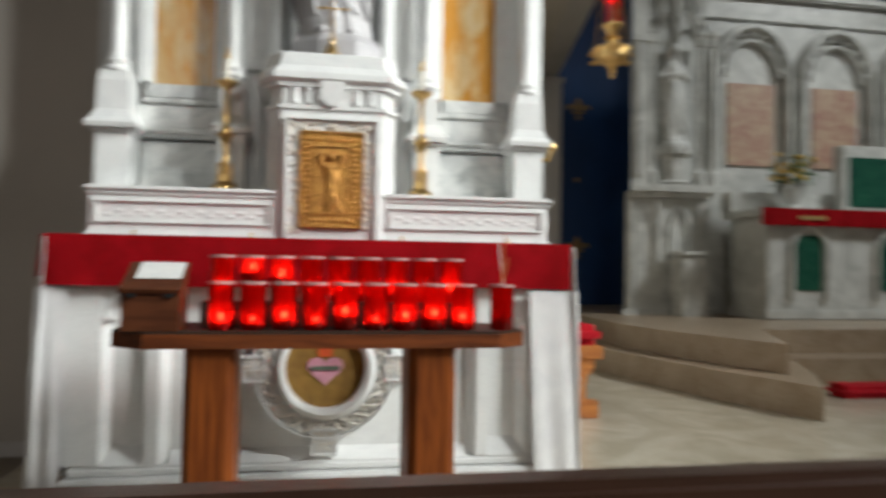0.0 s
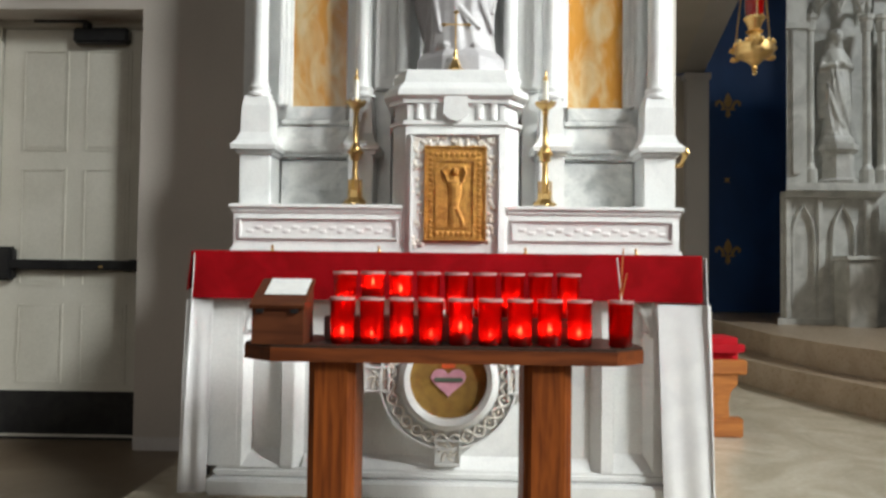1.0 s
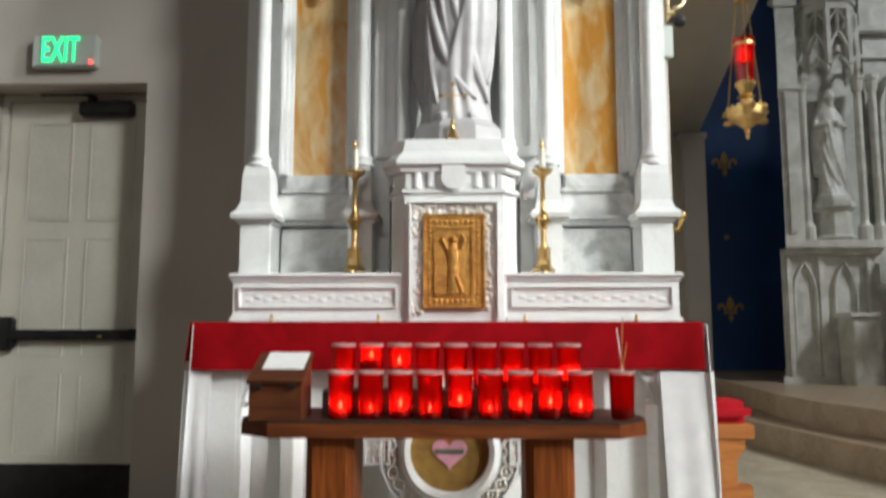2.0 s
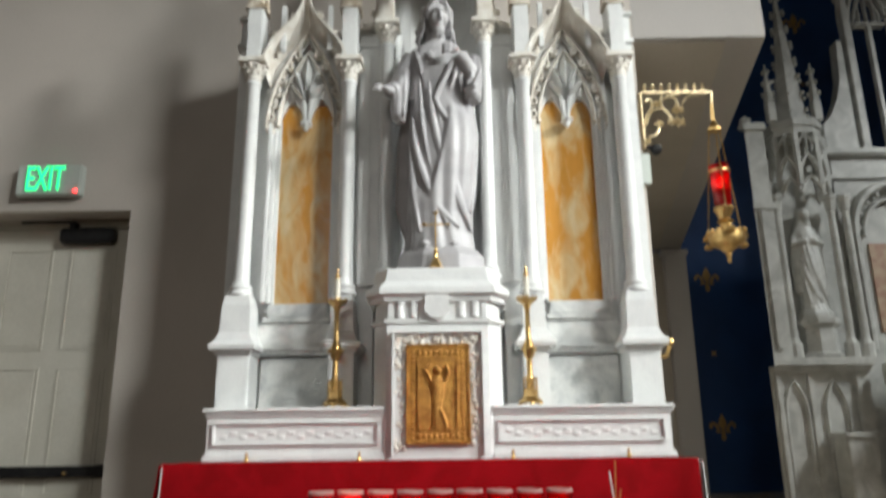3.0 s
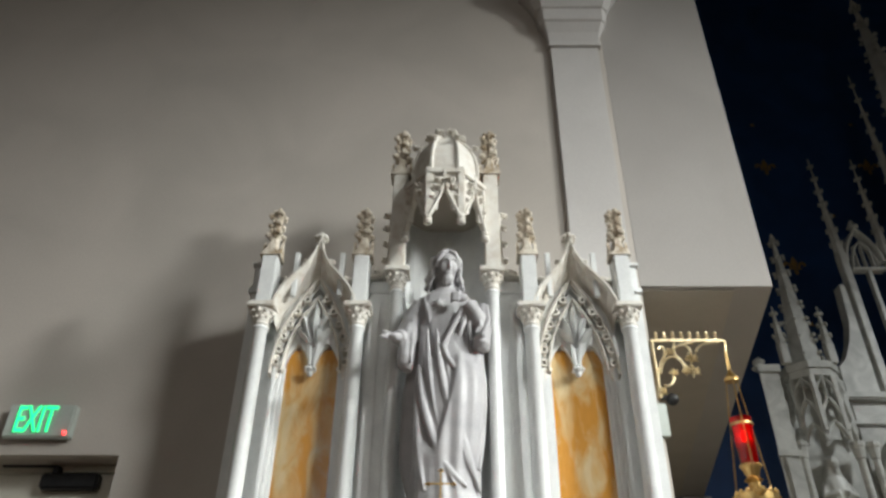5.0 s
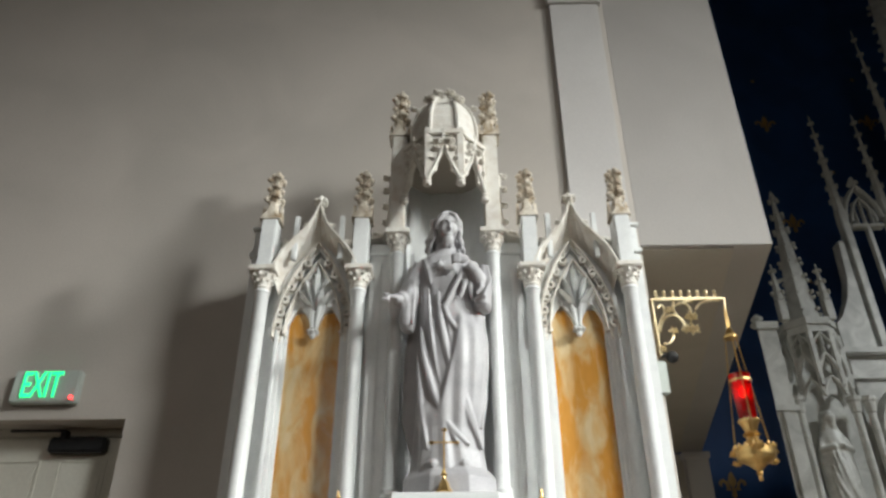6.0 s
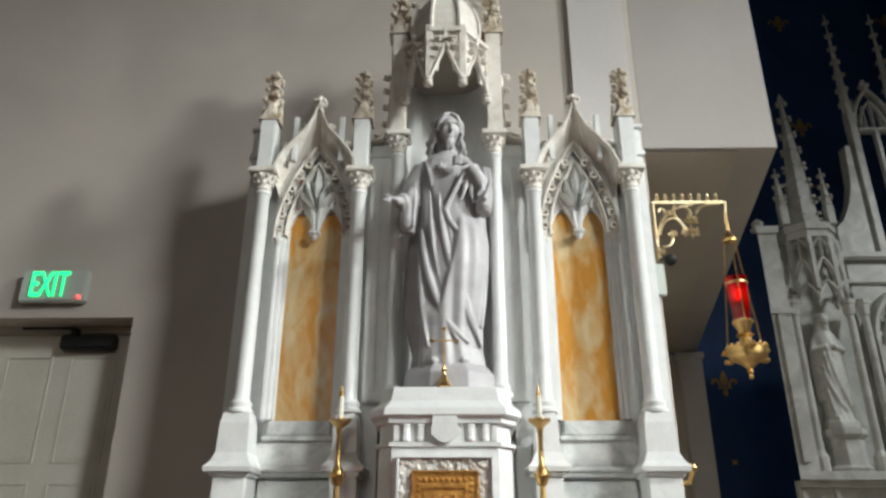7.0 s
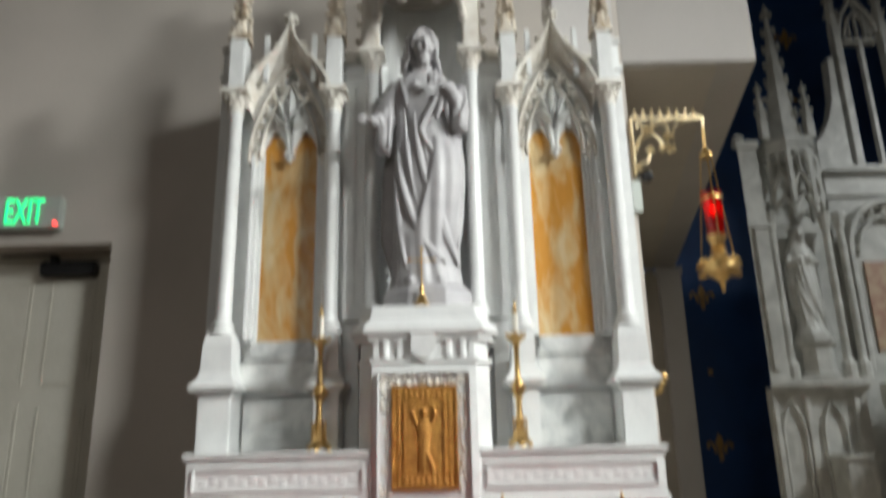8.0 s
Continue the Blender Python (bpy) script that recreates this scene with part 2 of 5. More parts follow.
def ribbon(bm, path, widths, y0, y1):
    """A moulding that follows a path in the x, z plane, of that width, from depth y0 to y1."""
    rings = []
    for i, (x, z) in enumerate(path):
        ax, az = path[max(i - 1, 0)]
        bx, bz = path[min(i + 1, len(path) - 1)]
        l = math.hypot(bx - ax, bz - az) or 1
        nx, nz = -(bz - az) / l, (bx - ax) / l
        w = (widths[i] if isinstance(widths, (list, tuple)) else widths) / 2
        rings.append([(x + nx * w, y0 + 0.3 * (y1 - y0), z + nz * w), (x + nx * w * 0.4, y0, z + nz * w * 0.4), (x - nx * w * 0.4, y0, z - nz * w * 0.4), (x - nx * w, y0 + 0.3 * (y1 - y0), z - nz * w), (x - nx * w, y1, z - nz * w), (x + nx * w, y1, z + nz * w)])
    return loft(bm, rings)


def pointed(half, spring, apex, n=8, ogee=False):
    """Half-widths and heights of a pointed or ogee arch, left foot to right foot."""
    left = []
    for i in range(n + 1):
        s = i / n
        if ogee:
            x = half * (1 - s) ** 1.0 * (1 - 0.28 * math.sin(math.pi * s) * (1 if s > 0.45 else -0.55))
            z = spring + (apex - spring) * (s ** 1.05)
        else:
            x = half * (1 - s ** 1.9)
            z = spring + (apex - spring) * s
        left.append((-x, z))
    return left + [(-x, z) for x, z in left[-2::-1]]


def crocket(bm, x, y, z, r, lumps=5):
    """A carved leaf cluster: curled leaves that stand out from the stem."""
    for i in range(lumps):
        a = 2 * math.pi * i / lumps + 0.4
        c, s = math.cos(a), math.sin(a)
        k = 0.25 * r * (i % 2)
        ball(bm, (x + r * 0.85 * c, y + r * 0.85 * s, z + k), r * 0.52, 6, 4, 1.1, 1.1, 0.8)
        ball(bm, (x + r * 0.45 * c, y + r * 0.45 * s, z - r * 0.35 + k), r * 0.46, 6, 4)
        ball(bm, (x + r * 1.12 * math.cos(a + 0.3), y + r * 1.12 * math.sin(a + 0.3), z - r * 0.22 + k), r * 0.34, 5, 4)


def finial(bm, x, y, z0, h, w):
    """A pinnacle head: four small gables, then two tiers of leaves on a stem."""
    for s in (-1, 1):
        prism(bm, [(x - w * 0.6, z0), (x + w * 0.6, z0), (x + w * 0.25, z0 + h * 0.14), (x, z0 + h * 0.34), (x - w * 0.25, z0 + h * 0.14)], y + s * w * 0.55 - 0.008, y + s * w * 0.55 + 0.008)
        prism(bm, [(y - w * 0.6, z0), (y + w * 0.6, z0), (y + w * 0.25, z0 + h * 0.14), (y, z0 + h * 0.34), (y - w * 0.25, z0 + h * 0.14)], x + s * w * 0.55 - 0.008, x + s * w * 0.55 + 0.008, "x")
    lathe(bm, [(w * 0.5, 0), (w * 0.30, h * 0.35), (w * 0.18, h * 0.9), (w * 0.22, h * 0.95), (0.001, h * 0.98)], x, y, z0, 6)
    for f, r in ((0.46, 0.50), (0.66, 0.42), (0.86, 0.46)):
        crocket(bm, x, y, z0 + h * f, w * r, 4)
        crocket(bm, x, y, z0 + h * (f + 0.10), w * r * 0.62, 4)


def capital(bm, x, y, z0, z1, r):
    """A leafy capital with a square abacus."""
    h = z1 - z0
    lathe(bm, [(r * 1.1, 0), (r * 1.25, h * 0.08), (r * 1.0, h * 0.15), (r * 1.15, h * 0.4), (r * 1.7, h * 0.72), (r * 1.7, h * 0.74)], x, y, z0, 12)
    box(bm, x - r * 1.95, x + r * 1.95, y - r * 1.95, y + r * 1.95, z0 + h * 0.74, z1, 0.006)
    for i in range(20):
        a = math.pi * i / 10 + 0.2
        f = (0.62, 0.36)[i % 2]
        rr = r * (1.62, 1.28)[i % 2]
        ball(bm, (x + rr * math.cos(a), y + rr * math.sin(a), z0 + h * f), r * (0.27, 0.22)[i % 2], 6, 4, 1, 1, 1.25)


# ---- setting ----
F = -0.13   # nave floor; the sanctuary floor is at 0
structure("floor", box(B(), -6, 9.5, -17, 2.4, F - 0.2, F), FLOOR, "brown polished terrazzo floor", "floor")
structure("sanctuary_floor", box(B(), -1.25, 9.5, -1.2, 7.2, F - 0.1, 0, 0.004), STONE_FLOOR, "cream veined polished marble sanctuary floor", "floor")
bm = B()
box(bm, -6, -2.76, 1.2, 1.5, F, 14.0)
box(bm, -1.78, 1.25, 1.2, 1.5, F, 14.0)
box(bm, -2.76, -1.78, 1.2, 1.5, 2.375, 14.0)
structure("wall_north", bm, WALL, "warm grey painted plaster wall behind the side altar", "wall")
structure("baseboard", box(B(), -1.775, -1.02, 1.178, 1.198, F, F + 0.075, 0.006), WALL_SIDE, "low painted baseboard along the plaster wall", "baseboard")
pier = structure("pier", box(B(), 0.832, 1.205, 1.165, 1.198, 0, 5.60, 0.004), WALL_SIDE, "pale painted plaster pier with a moulded capital", "pier")
bm = B()
rings = []
for z, o in ((5.601, 0.0), (5.602, 0.022), (5.64, 0.024), (5.645, 0.012), (5.74, 0.03), (5.82, 0.07), (5.83, 0.085), (5.95, 0.09), (5.96, 0.105), (6.06, 0.14), (6.16, 0.20), (6.17, 0.22), (6.36, 0.22)):
    x0, x1, y0, c = 0.832 - o, 1.205 + o, 1.165 - o, 0.45 * o + 0.001
    rings.append([(x0, 1.198, z), (x0, y0 + c, z), (x0 + c, y0, z), (x1 - c, y0, z), (x1, y0 + c, z), (x1, 1.198, z)])
loft(bm, rings)
part("capital", bm, WALL_SIDE, pier, "flared moulded capital")
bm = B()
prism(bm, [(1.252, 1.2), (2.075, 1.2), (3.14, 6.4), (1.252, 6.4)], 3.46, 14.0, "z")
structure("arch_bulkhead", bm, BULKHEAD, "pale wall above the passage to the chancel", "wall")
bm = B()
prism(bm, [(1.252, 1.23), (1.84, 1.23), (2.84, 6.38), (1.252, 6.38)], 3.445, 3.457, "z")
structure("ceiling_passage", bm, SOFFIT, "brownish soffit over the side passage", "ceiling")
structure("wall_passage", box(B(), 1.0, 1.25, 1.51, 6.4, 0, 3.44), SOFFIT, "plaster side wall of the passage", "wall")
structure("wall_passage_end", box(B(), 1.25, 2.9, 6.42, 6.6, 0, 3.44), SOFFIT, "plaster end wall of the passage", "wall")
bm = B()
box(bm, 2.90, 3.18, 6.30, 6.68, 0, 3.40, 0.01)
box(bm, 2.86, 3.20, 6.27, 6.68, 3.36, 3.44, 0.01)
structure("pilaster", bm, WALL_SIDE, "pale painted pilaster at the end of the passage", "pilaster")
structure("wall_apse", box(B(), 2.9, 10, 6.7, 6.9, 0, 14.0), BLUE, "deep blue painted apse wall", "wall")
# unseen shell around the nave; its dark colour holds down bounced light
structure("wall_chancel_side", box(B(), 9.5, 9.8, -1.2, 6.9, F, 14.0), NAVE, "unseen dark wall closing the chancel side", "wall")
structure("wall_west", box(B(), -6.2, -6, -17, 1.5, F, 14.0), NAVE, "unseen dark wall closing the nave side", "wall")
structure("wall_south", box(B(), -6, 9.8, -17.2, -17, F, 14.0), NAVE, "unseen dark wall closing the back of the nave", "wall")
structure("wall_east", box(B(), 9.5, 9.8, -17, -1.2, F, 14.0), NAVE, "unseen dark wall closing the nave side", "wall")
structure("ceiling", box(B(), -6.2, 10, -17.2, 7, 14.0, 14.2), NAVE, "unseen dark ceiling closing the nave", "ceiling")
structure("step_lower", prism(B(), [(2.60, 6.68), (2.45, 5.0), (2.38, 3.3), (2.48, 2.6), (2.68, 1.7), (2.92, 0.95), (3.25, 1.45), (3.65, 2.25), (9.4, 2.3), (9.4, 6.68)], 0.001, 0.20, "z"), STEP_STONE, "tan marble lower step to the high altar", "step")
structure("step_upper", prism(B(), [(2.95, 6.68), (2.80, 5.0), (2.66, 3.3), (2.72, 2.6), (2.90, 1.9), (3.05, 1.45), (3.30, 1.95), (3.65, 2.6), (9.4, 2.65), (9.4, 6.68)], 0.202, 0.40, "z"), STEP_STONE, "tan marble upper step to the high altar", "step")

# ---- exit door ----
door = thing("door", (-2.27, 1.42, F), "cream painted panelled exit door with black push bar", "door")
bm = B()
box(bm, -0.45, 0.45, 0.0, 0.05, 0.012, 2.46, 0.003)
part("leaf", bm, DOOR, door)
for x0, x1 in ((-0.325, -0.05), (0.055, 0.335)):
    for z0, z1 in ((1.72, 2.33), (0.33, 0.80), (0.91, 1.615)):
        bm = B()
        for a, b, c, d in ((x0, x1, z0, z0 + 0.012), (x0, x1, z1 - 0.012, z1), (x0, x0 + 0.012, z0 + 0.012, z1 - 0.012), (x1 - 0.012, x1, z0 + 0.012, z1 - 0.012)):
            box(bm, a, b, -0.007, 0.002, c, d)
        box(bm, x0 + 0.020, x1 - 0.020, -0.005, 0.002, z0 + 0.020, z1 - 0.020, 0.004)
        part("panel", bm, DOOR, door)
part("kick_plate", box(B(), -0.44, 0.44, -0.006, 0.001, 0.03, 0.285, 0.002), BLACK, door, "black metal kick plate")
bm = B()
box(bm, -0.44, 0.44, -0.07, -0.03, 1.005, 1.065, 0.008)
bar = part("push_bar", bm, BLACK, door, "black metal push bar")
part("bar_housing", box(B(), -0.44, -0.33, -0.075, -0.001, 0.94, 1.14, 0.015), BLACK, bar)
part("bar_bracket", box(B(), 0.36, 0.43, -0.06, -0.001, 1.0, 1.07, 0.006), BLACK, bar)
part("keyhole", lathe(B(), [(0.012, 0), (0.012, 0.01)], 0.21, -0.08, 1.02, 8), GOLD, bar)
closer = part("door_closer", box(B(), 0.0, 0.33, -0.07, -0.002, 2.36, 2.45, 0.012), BLACK, door, "black door closer")
bm = B()
box(bm, -0.22, 0.10, -0.10, -0.08, 2.47, 2.485, 0.003)
box(bm, 0.07, 0.10, -0.09, -0.03, 2.44, 2.485, 0.003)
part("closer_arm", bm, BLACK, closer)
bm = B()
box(bm, -0.488, 0.488, -0.03, 0.06, 2.465, 2.503, 0.004)
box(bm, -0.488, -0.455, -0.03, 0.06, 0.0, 2.465, 0.004)
box(bm, 0.455, 0.488, -0.03, 0.06, 0.0, 2.465, 0.004)
part("door_frame", bm, DOOR, door)
part("threshold", box(B(), -0.455, 0.455, -0.02, 0.06, 0.0, 0.012, 0.003), BLACK, door)

# ---- exit sign ----
sign = thing("exit_sign", (-2.255, 1.2, 2.55), "pale exit sign with glowing green letters on the wall", "sign")
part("housing", box(B(), -0.19, 0.19, -0.06, 0, -0.095, 0.095, 0.008), SIGN, sign)
fc = bpy.data.curves.new("letters", "FONT")
fc.body, fc.size, fc.align_x, fc.align_y, fc.extrude, fc.offset = "EXIT", 0.19, "CENTER", "CENTER", 0.004, 0.0
tmp = new("letters", fc)
me = bpy.data.meshes.new_from_object(tmp.evaluated_get(bpy.context.evaluated_depsgraph_get()))
bpy.data.objects.remove(tmp)
me.materials.clear()
me.materials.append(EXIT_GREEN)
letters = new("letters", me)
letters.parent, letters.matrix_basis = sign, pose(-0.02, -0.066, 0.0, 90, 0, 0) @ Matrix.Diagonal((0.58, 1.15, 1, 1))
part("indicator_light", ball(B(), (0.165, -0.066, -0.07), 0.009), RED_LED, sign)

# ---- pew in front of the camera ----
pew = thing("kneeler_rail", (0.1, -2.15, F), "dark stained wooden kneeler rail on slender posts", "rail")
part("top_rail", box(B(), -2.2, 2.6, -0.03, 0.03, 0.73, 0.785, 0.012), PEW_WOOD, pew)
# unseen posts and foot rail, kept slender so light reaches the altar front
for x in (-2.15, -1.0, 0.2, 1.4, 2.5):
    part("post", box(B(), x, x + 0.04, -0.02, 0.02, 0, 0.7295, 0.006), PEW_WOOD, pew)
part("foot_rail", box(B(), -2.2, 2.6, -0.03, 0.03, 0.0, 0.05, 0.008), PEW_WOOD, pew)

# ---- side altar: lower part ----
altar = thing("side_altar", (0.025, 0, 0), "white marble gothic side altar with amber onyx panels", "altar")
part("plinth", box(B(), -0.97, 0.97, -0.0, 1.1, 0, 0.065, 0.008), MARBLE, altar)
bm = B()
box(bm, -0.95, 0.95, 0.09, 1.1, 0.065, 0.90)
part("altar_body", bm, MARBLE, altar)
part("base_moulding", box(B(), -0.955, 0.955, 0.03, 0.088, 0.066, 0.105, 0.012), MARBLE, altar)
part("mensa", box(B(), -0.99, 0.99, 0.015, 0.8, 0.90, 0.96, 0.006), MARBLE, altar, "white marble altar slab")
for s in (-1, 1):
    part("end_pier", box(B(), s * 0.92 - 0.065, s * 0.92 + 0.065, 0.035, 0.089, 0.106, 0.895, 0.006), MARBLE, altar)
    # square pilaster between splayed recesses with sloping sills and pointed heads
    m = -0.022

    def U(a, b):
        return (min(s * a, s * b) + m, max(s * a, s * b) + m)
    part("pilaster", box(B(), *U(0.611, 0.663), 0.035, 0.089, 0.106, 0.895, 0.004), MARBLE, altar)
    part("recess_jamb", box(B(), *U(0.820, 0.878), 0.037, 0.089, 0.106, 0.895, 0.003), MARBLE, altar)
    for a, b in ((0.6105, 0.578), (0.8195, 0.788), (0.6635, 0.675)):
        part("splay", prism(B(), [(s * a + m, 0.038), (s * a + m, 0.0895), (s * b + m, 0.0895)], 0.106, 0.893, "z"), MARBLE, altar)
    part("sloping_sill", prism(B(), [(0.036, 0.1055), (0.0895, 0.1055), (0.0895, 0.172)], *U(0.664, 0.819), "x"), MARBLE, altar)
    c = s * 0.7415 + m
    head = [(c + px, pz) for px, pz in pointed(0.070, 0.64, 0.79, 8)]
    part("recess_head", prism(B(), [(c - 0.0775, 0.64), (c - 0.0775, 0.892), (c + 0.0775, 0.892), (c + 0.0775, 0.64)] + head[::-1], 0.044, 0.0892), MARBLE, altar)
    part("head_moulding", ribbon(B(), head, 0.016, 0.036, 0.0435), MARBLE, altar)
    bm = B()
    crocket(bm, c + s * 0.055, 0.055, 0.655, 0.018, 5)
    part("head_boss", bm, MARBLE, altar)
part("sloping_sill", prism(B(), [(0.046, 0.1055), (0.0895, 0.1055), (0.0895, 0.150)], -0.598, 0.554, "x"), MARBLE, altar)
# medallion
C = (-0.015, 0.462)


def annulus(bm, cx, cz, r0, r1, y0, y1, n=48, dome=0.0):
    rings = []
    for i in range(n):
        a = 2 * math.pi * i / n
        c, s = math.cos(a), math.sin(a)
        rings.append([(cx + r * c, y, cz + r * s) for r, y in ((r0, y1), (r0, y0), ((r0 + r1) / 2, y0 - dome), (r1, y0), (r1, y1))])
    rings.append(rings[0])
    loft(bm, rings, caps=False)
    bmesh.ops.remove_doubles(bm, verts=bm.verts, dist=1e-5)
    return bm


medal = part("medallion", annulus(B(), *C, 0.192, 0.275, 0.062, 0.0895), MARBLE, altar)
for r0, r1 in ((0.195, 0.203), (0.266, 0.277)):
    part("ring_border", annulus(B(), *C, r0, r1, 0.024, 0.0615), MARBLE, medal)
part("medallion_ring", annulus(B(), *C, 0.155, 0.195, 0.018, 0.0895, dome=0.012), MARBLE, medal, smooth=True)
part("disc", lathe(B(), [(0.156, -0.004), (0.156, 0.004)], 0, 0, 0, 48), MEDAL, medal, "dull gold painted disc").matrix_basis = pose(C[0], 0.06, C[1], 90, 0, 0)
for dx, dz in ((-0.285, 0), (0.285, 0), (0, -0.285), (0, 0.285)):
    part("medallion_block", box(B(), C[0] + dx - 0.052, C[0] + dx + 0.052, 0.035, 0.0895, C[1] + dz - 0.052, C[1] + dz + 0.052, 0.004), MARBLE, medal)
    bm = B()
    for a, b, c, d in ((-0.052, 0.052, 0.043, 0.052), (-0.052, 0.052, -0.052, -0.043), (-0.052, -0.043, -0.043, 0.043), (0.043, 0.052, -0.043, 0.043)):
        box(bm, C[0] + dx + a, C[0] + dx + b, 0.020, 0.0345, C[1] + dz + c, C[1] + dz + d, 0.002)
    part("block_border", bm, MARBLE, medal)
bm = B()
# a running vine with a curled leaf in every bend
for y in (0.034, 0.045, 0.056):
    for k in (0, 1):
        tube(bm, [(C[0] + (0.234 + 0.022 * math.sin(14 * a + k * math.pi)) * math.cos(a), y, C[1] + (0.234 + 0.022 * math.sin(14 * a + k * math.pi)) * math.sin(a)) for a in [2 * math.pi * i / 168 for i in range(169)]], 0.0062, 5)
for i in range(28):
    a = math.pi * (i + 0.5) / 14
    ball(bm, (C[0] + 0.234 * math.cos(a), 0.045, C[1] + 0.234 * math.sin(a)), 0.0085, 6, 4, 1, 2.0, 1)
for dx, dz in ((-0.285, 0), (0.285, 0), (0, -0.285)):
    for k in range(6):
        a = k * 1.05
        tube(bm, [(C[0] + dx + 0.035 * f * math.cos(a + f), 0.032, C[1] + dz + 0.035 * f * math.sin(a + f)) for f in (0.2, 0.5, 0.8, 1.1)], 0.006, 5)
tagged(part("leaf_carving", bm, CREAM, medal), kind="stuff")
heart = [(0.070 * math.sin(a) ** 3 * 1.0, 0.0042 * (13 * math.cos(a) - 5 * math.cos(2 * a) - 2 * math.cos(3 * a) - math.cos(4 * a))) for a in [2 * math.pi * i / 32 for i in range(32)]]
part("heart", prism(B(), [(C[0] + x, C[1] - 0.005 + z * 0.95) for x, z in heart], 0.050, 0.058), HEART, medal, "pink painted heart")
part("thorn_band", box(B(), C[0] - 0.058, C[0] + 0.058, 0.044, 0.051, C[1] - 0.009, C[1] + 0.009, 0.004), THORN, medal)
part("flame", prism(B(), [(C[0] - 0.025, C[1] + 0.045), (C[0] + 0.025, C[1] + 0.045), (C[0] + 0.03, C[1] + 0.09), (C[0] + 0.01, C[1] + 0.075), (C[0], C[1] + 0.11), (C[0] - 0.012, C[1] + 0.075), (C[0] - 0.03, C[1] + 0.088)], 0.050, 0.057), FLAME_RED, medal)

# gradine, one shelf on each side of the tabernacle
for s in (-1, 1):
    def X(a, b):
        return (min(s * a, s * b), max(s * a, s * b))
    g = part("gradine", box(B(), *X(0.225, 0.99), 0.345, 0.9, 0.962, 1.165, 0.003), MARBLE, altar)
    part("shelf_edge", box(B(), *X(0.228, 1.01), 0.325, 0.9, 1.166, 1.188, 0.007), MARBLE, g)
    part("shelf_moulding", box(B(), *X(0.228, 1.0), 0.335, 0.36, 1.148, 1.165, 0.006), MARBLE, g)
    bm = B()
    for a, b, c, d in ((0.25, 0.965, 1.118, 1.13), (0.25, 0.965, 1.03, 1.042), (0.25, 0.265, 1.042, 1.118), (0.95, 0.965, 1.042, 1.118)):
        box(bm, *X(a, b), 0.331, 0.346, c, d, 0.004)
    part("panel_frame", bm, MARBLE, g)
    bm = B()
    for i in range(16):
        x = s * (0.30 + i * 0.041)
        ball(bm, (x, 0.345, 1.075 + 0.008 * (-1) ** i), 0.014, 7, 5, 1.5, 0.35, 0.7)
    tagged(part("relief_carving", bm, MARBLE, g), kind="stuff")
    part("gradine_foot", box(B(), *X(0.228, 1.0), 0.328, 0.36, 0.9625, 0.995, 0.006), MARBLE, g)

# tabernacle


def octo(a, b, y0, y1, yb):
    """Half octagon in plan: front half-width a, full half-width b."""
    return [(-b, yb), (-b, y1), (-a, y0), (a, y0), (b, y1), (b, yb)]


tab = part("tabernacle", prism(B(), octo(0.222, 0.285, 0.33, 0.42, 0.80), 0.962, 1.545, "z"), MARBLE, altar)
bm = B()
prism(bm, octo(0.232, 0.30, 0.318, 0.412, 0.80), 1.545, 1.562, "z")
prism(bm, octo(0.218, 0.28, 0.335, 0.424, 0.80), 1.562, 1.64, "z")
prism(bm, octo(0.236, 0.305, 0.315, 0.41, 0.80), 1.64, 1.662, "z")
part("frieze", bm, MARBLE, tab)
bm = B()
prof = [(0.244, 0.312, 0.306, 1.662), (0.256, 0.326, 0.292, 1.672), (0.252, 0.322, 0.296, 1.70), (0.228, 0.29, 0.325, 1.735), (0.220, 0.282, 0.334, 1.79), (0.216, 0.278, 0.338, 1.795)]
loft(bm, [[(x, y, z) for x, y in octo(a, b, y0, y0 + 0.095, 0.80)] for a, b, y0, z in prof])
part("cornice", bm, MARBLE, tab)
for x in (-0.165, -0.105, 0.105, 0.165):
    part("frieze_baluster", lathe(B(), [(0.019, 0), (0.021, 0.01), (0.019, 0.02), (0.019, 0.055), (0.022, 0.062), (0.022, 0.07)], x, 0.334, 1.566, 10), MARBLE, tab)
for x in (-0.205, 0.205):
    part("frieze_block", box(B(), x - 0.012, x + 0.012, 0.326, 0.34, 1.566, 1.636, 0.003), MARBLE, tab)
part("shield", prism(B(), [(-0.052, 1.672), (0.052, 1.672), (0.055, 1.59), (0.03, 1.566), (0, 1.556), (-0.03, 1.566), (-0.055, 1.59)], 0.298, 0.332), MARBLE, tab)
# carved surround
bm = B()
random.seed(4)
for i in range(150):
    u = random.random()
    side = random.choice("lrtt")
    if side == "t":
        x, z = -0.185 + 0.37 * u, random.uniform(1.452, 1.492)
    else:
        x, z = (random.uniform(0.142, 0.185) * (1 if side == "r" else -1)), 1.0 + 0.46 * u
    ball(bm, (x, 0.326, z), random.uniform(0.006, 0.012), 6, 4, 1.0, random.uniform(0.7, 1.3), 1.2)
tagged(part("carved_surround", bm, CREAM, tab), kind="stuff")
bm = B()
for a, b, c, d in ((-0.2, 0.2, 1.496, 1.508), (-0.2, -0.188, 0.985, 1.496), (0.188, 0.2, 0.985, 1.496)):
    box(bm, a, b, 0.304, 0.3305, c, d, 0.003)
part("surround_fillet", bm, MARBLE, tab)
tdoor = part("tabernacle_door", box(B(), -0.137, 0.137, 0.314, 0.33, 1.028, 1.448, 0.004), GILT, tab, "gilt relief tabernacle door")
bm = B()
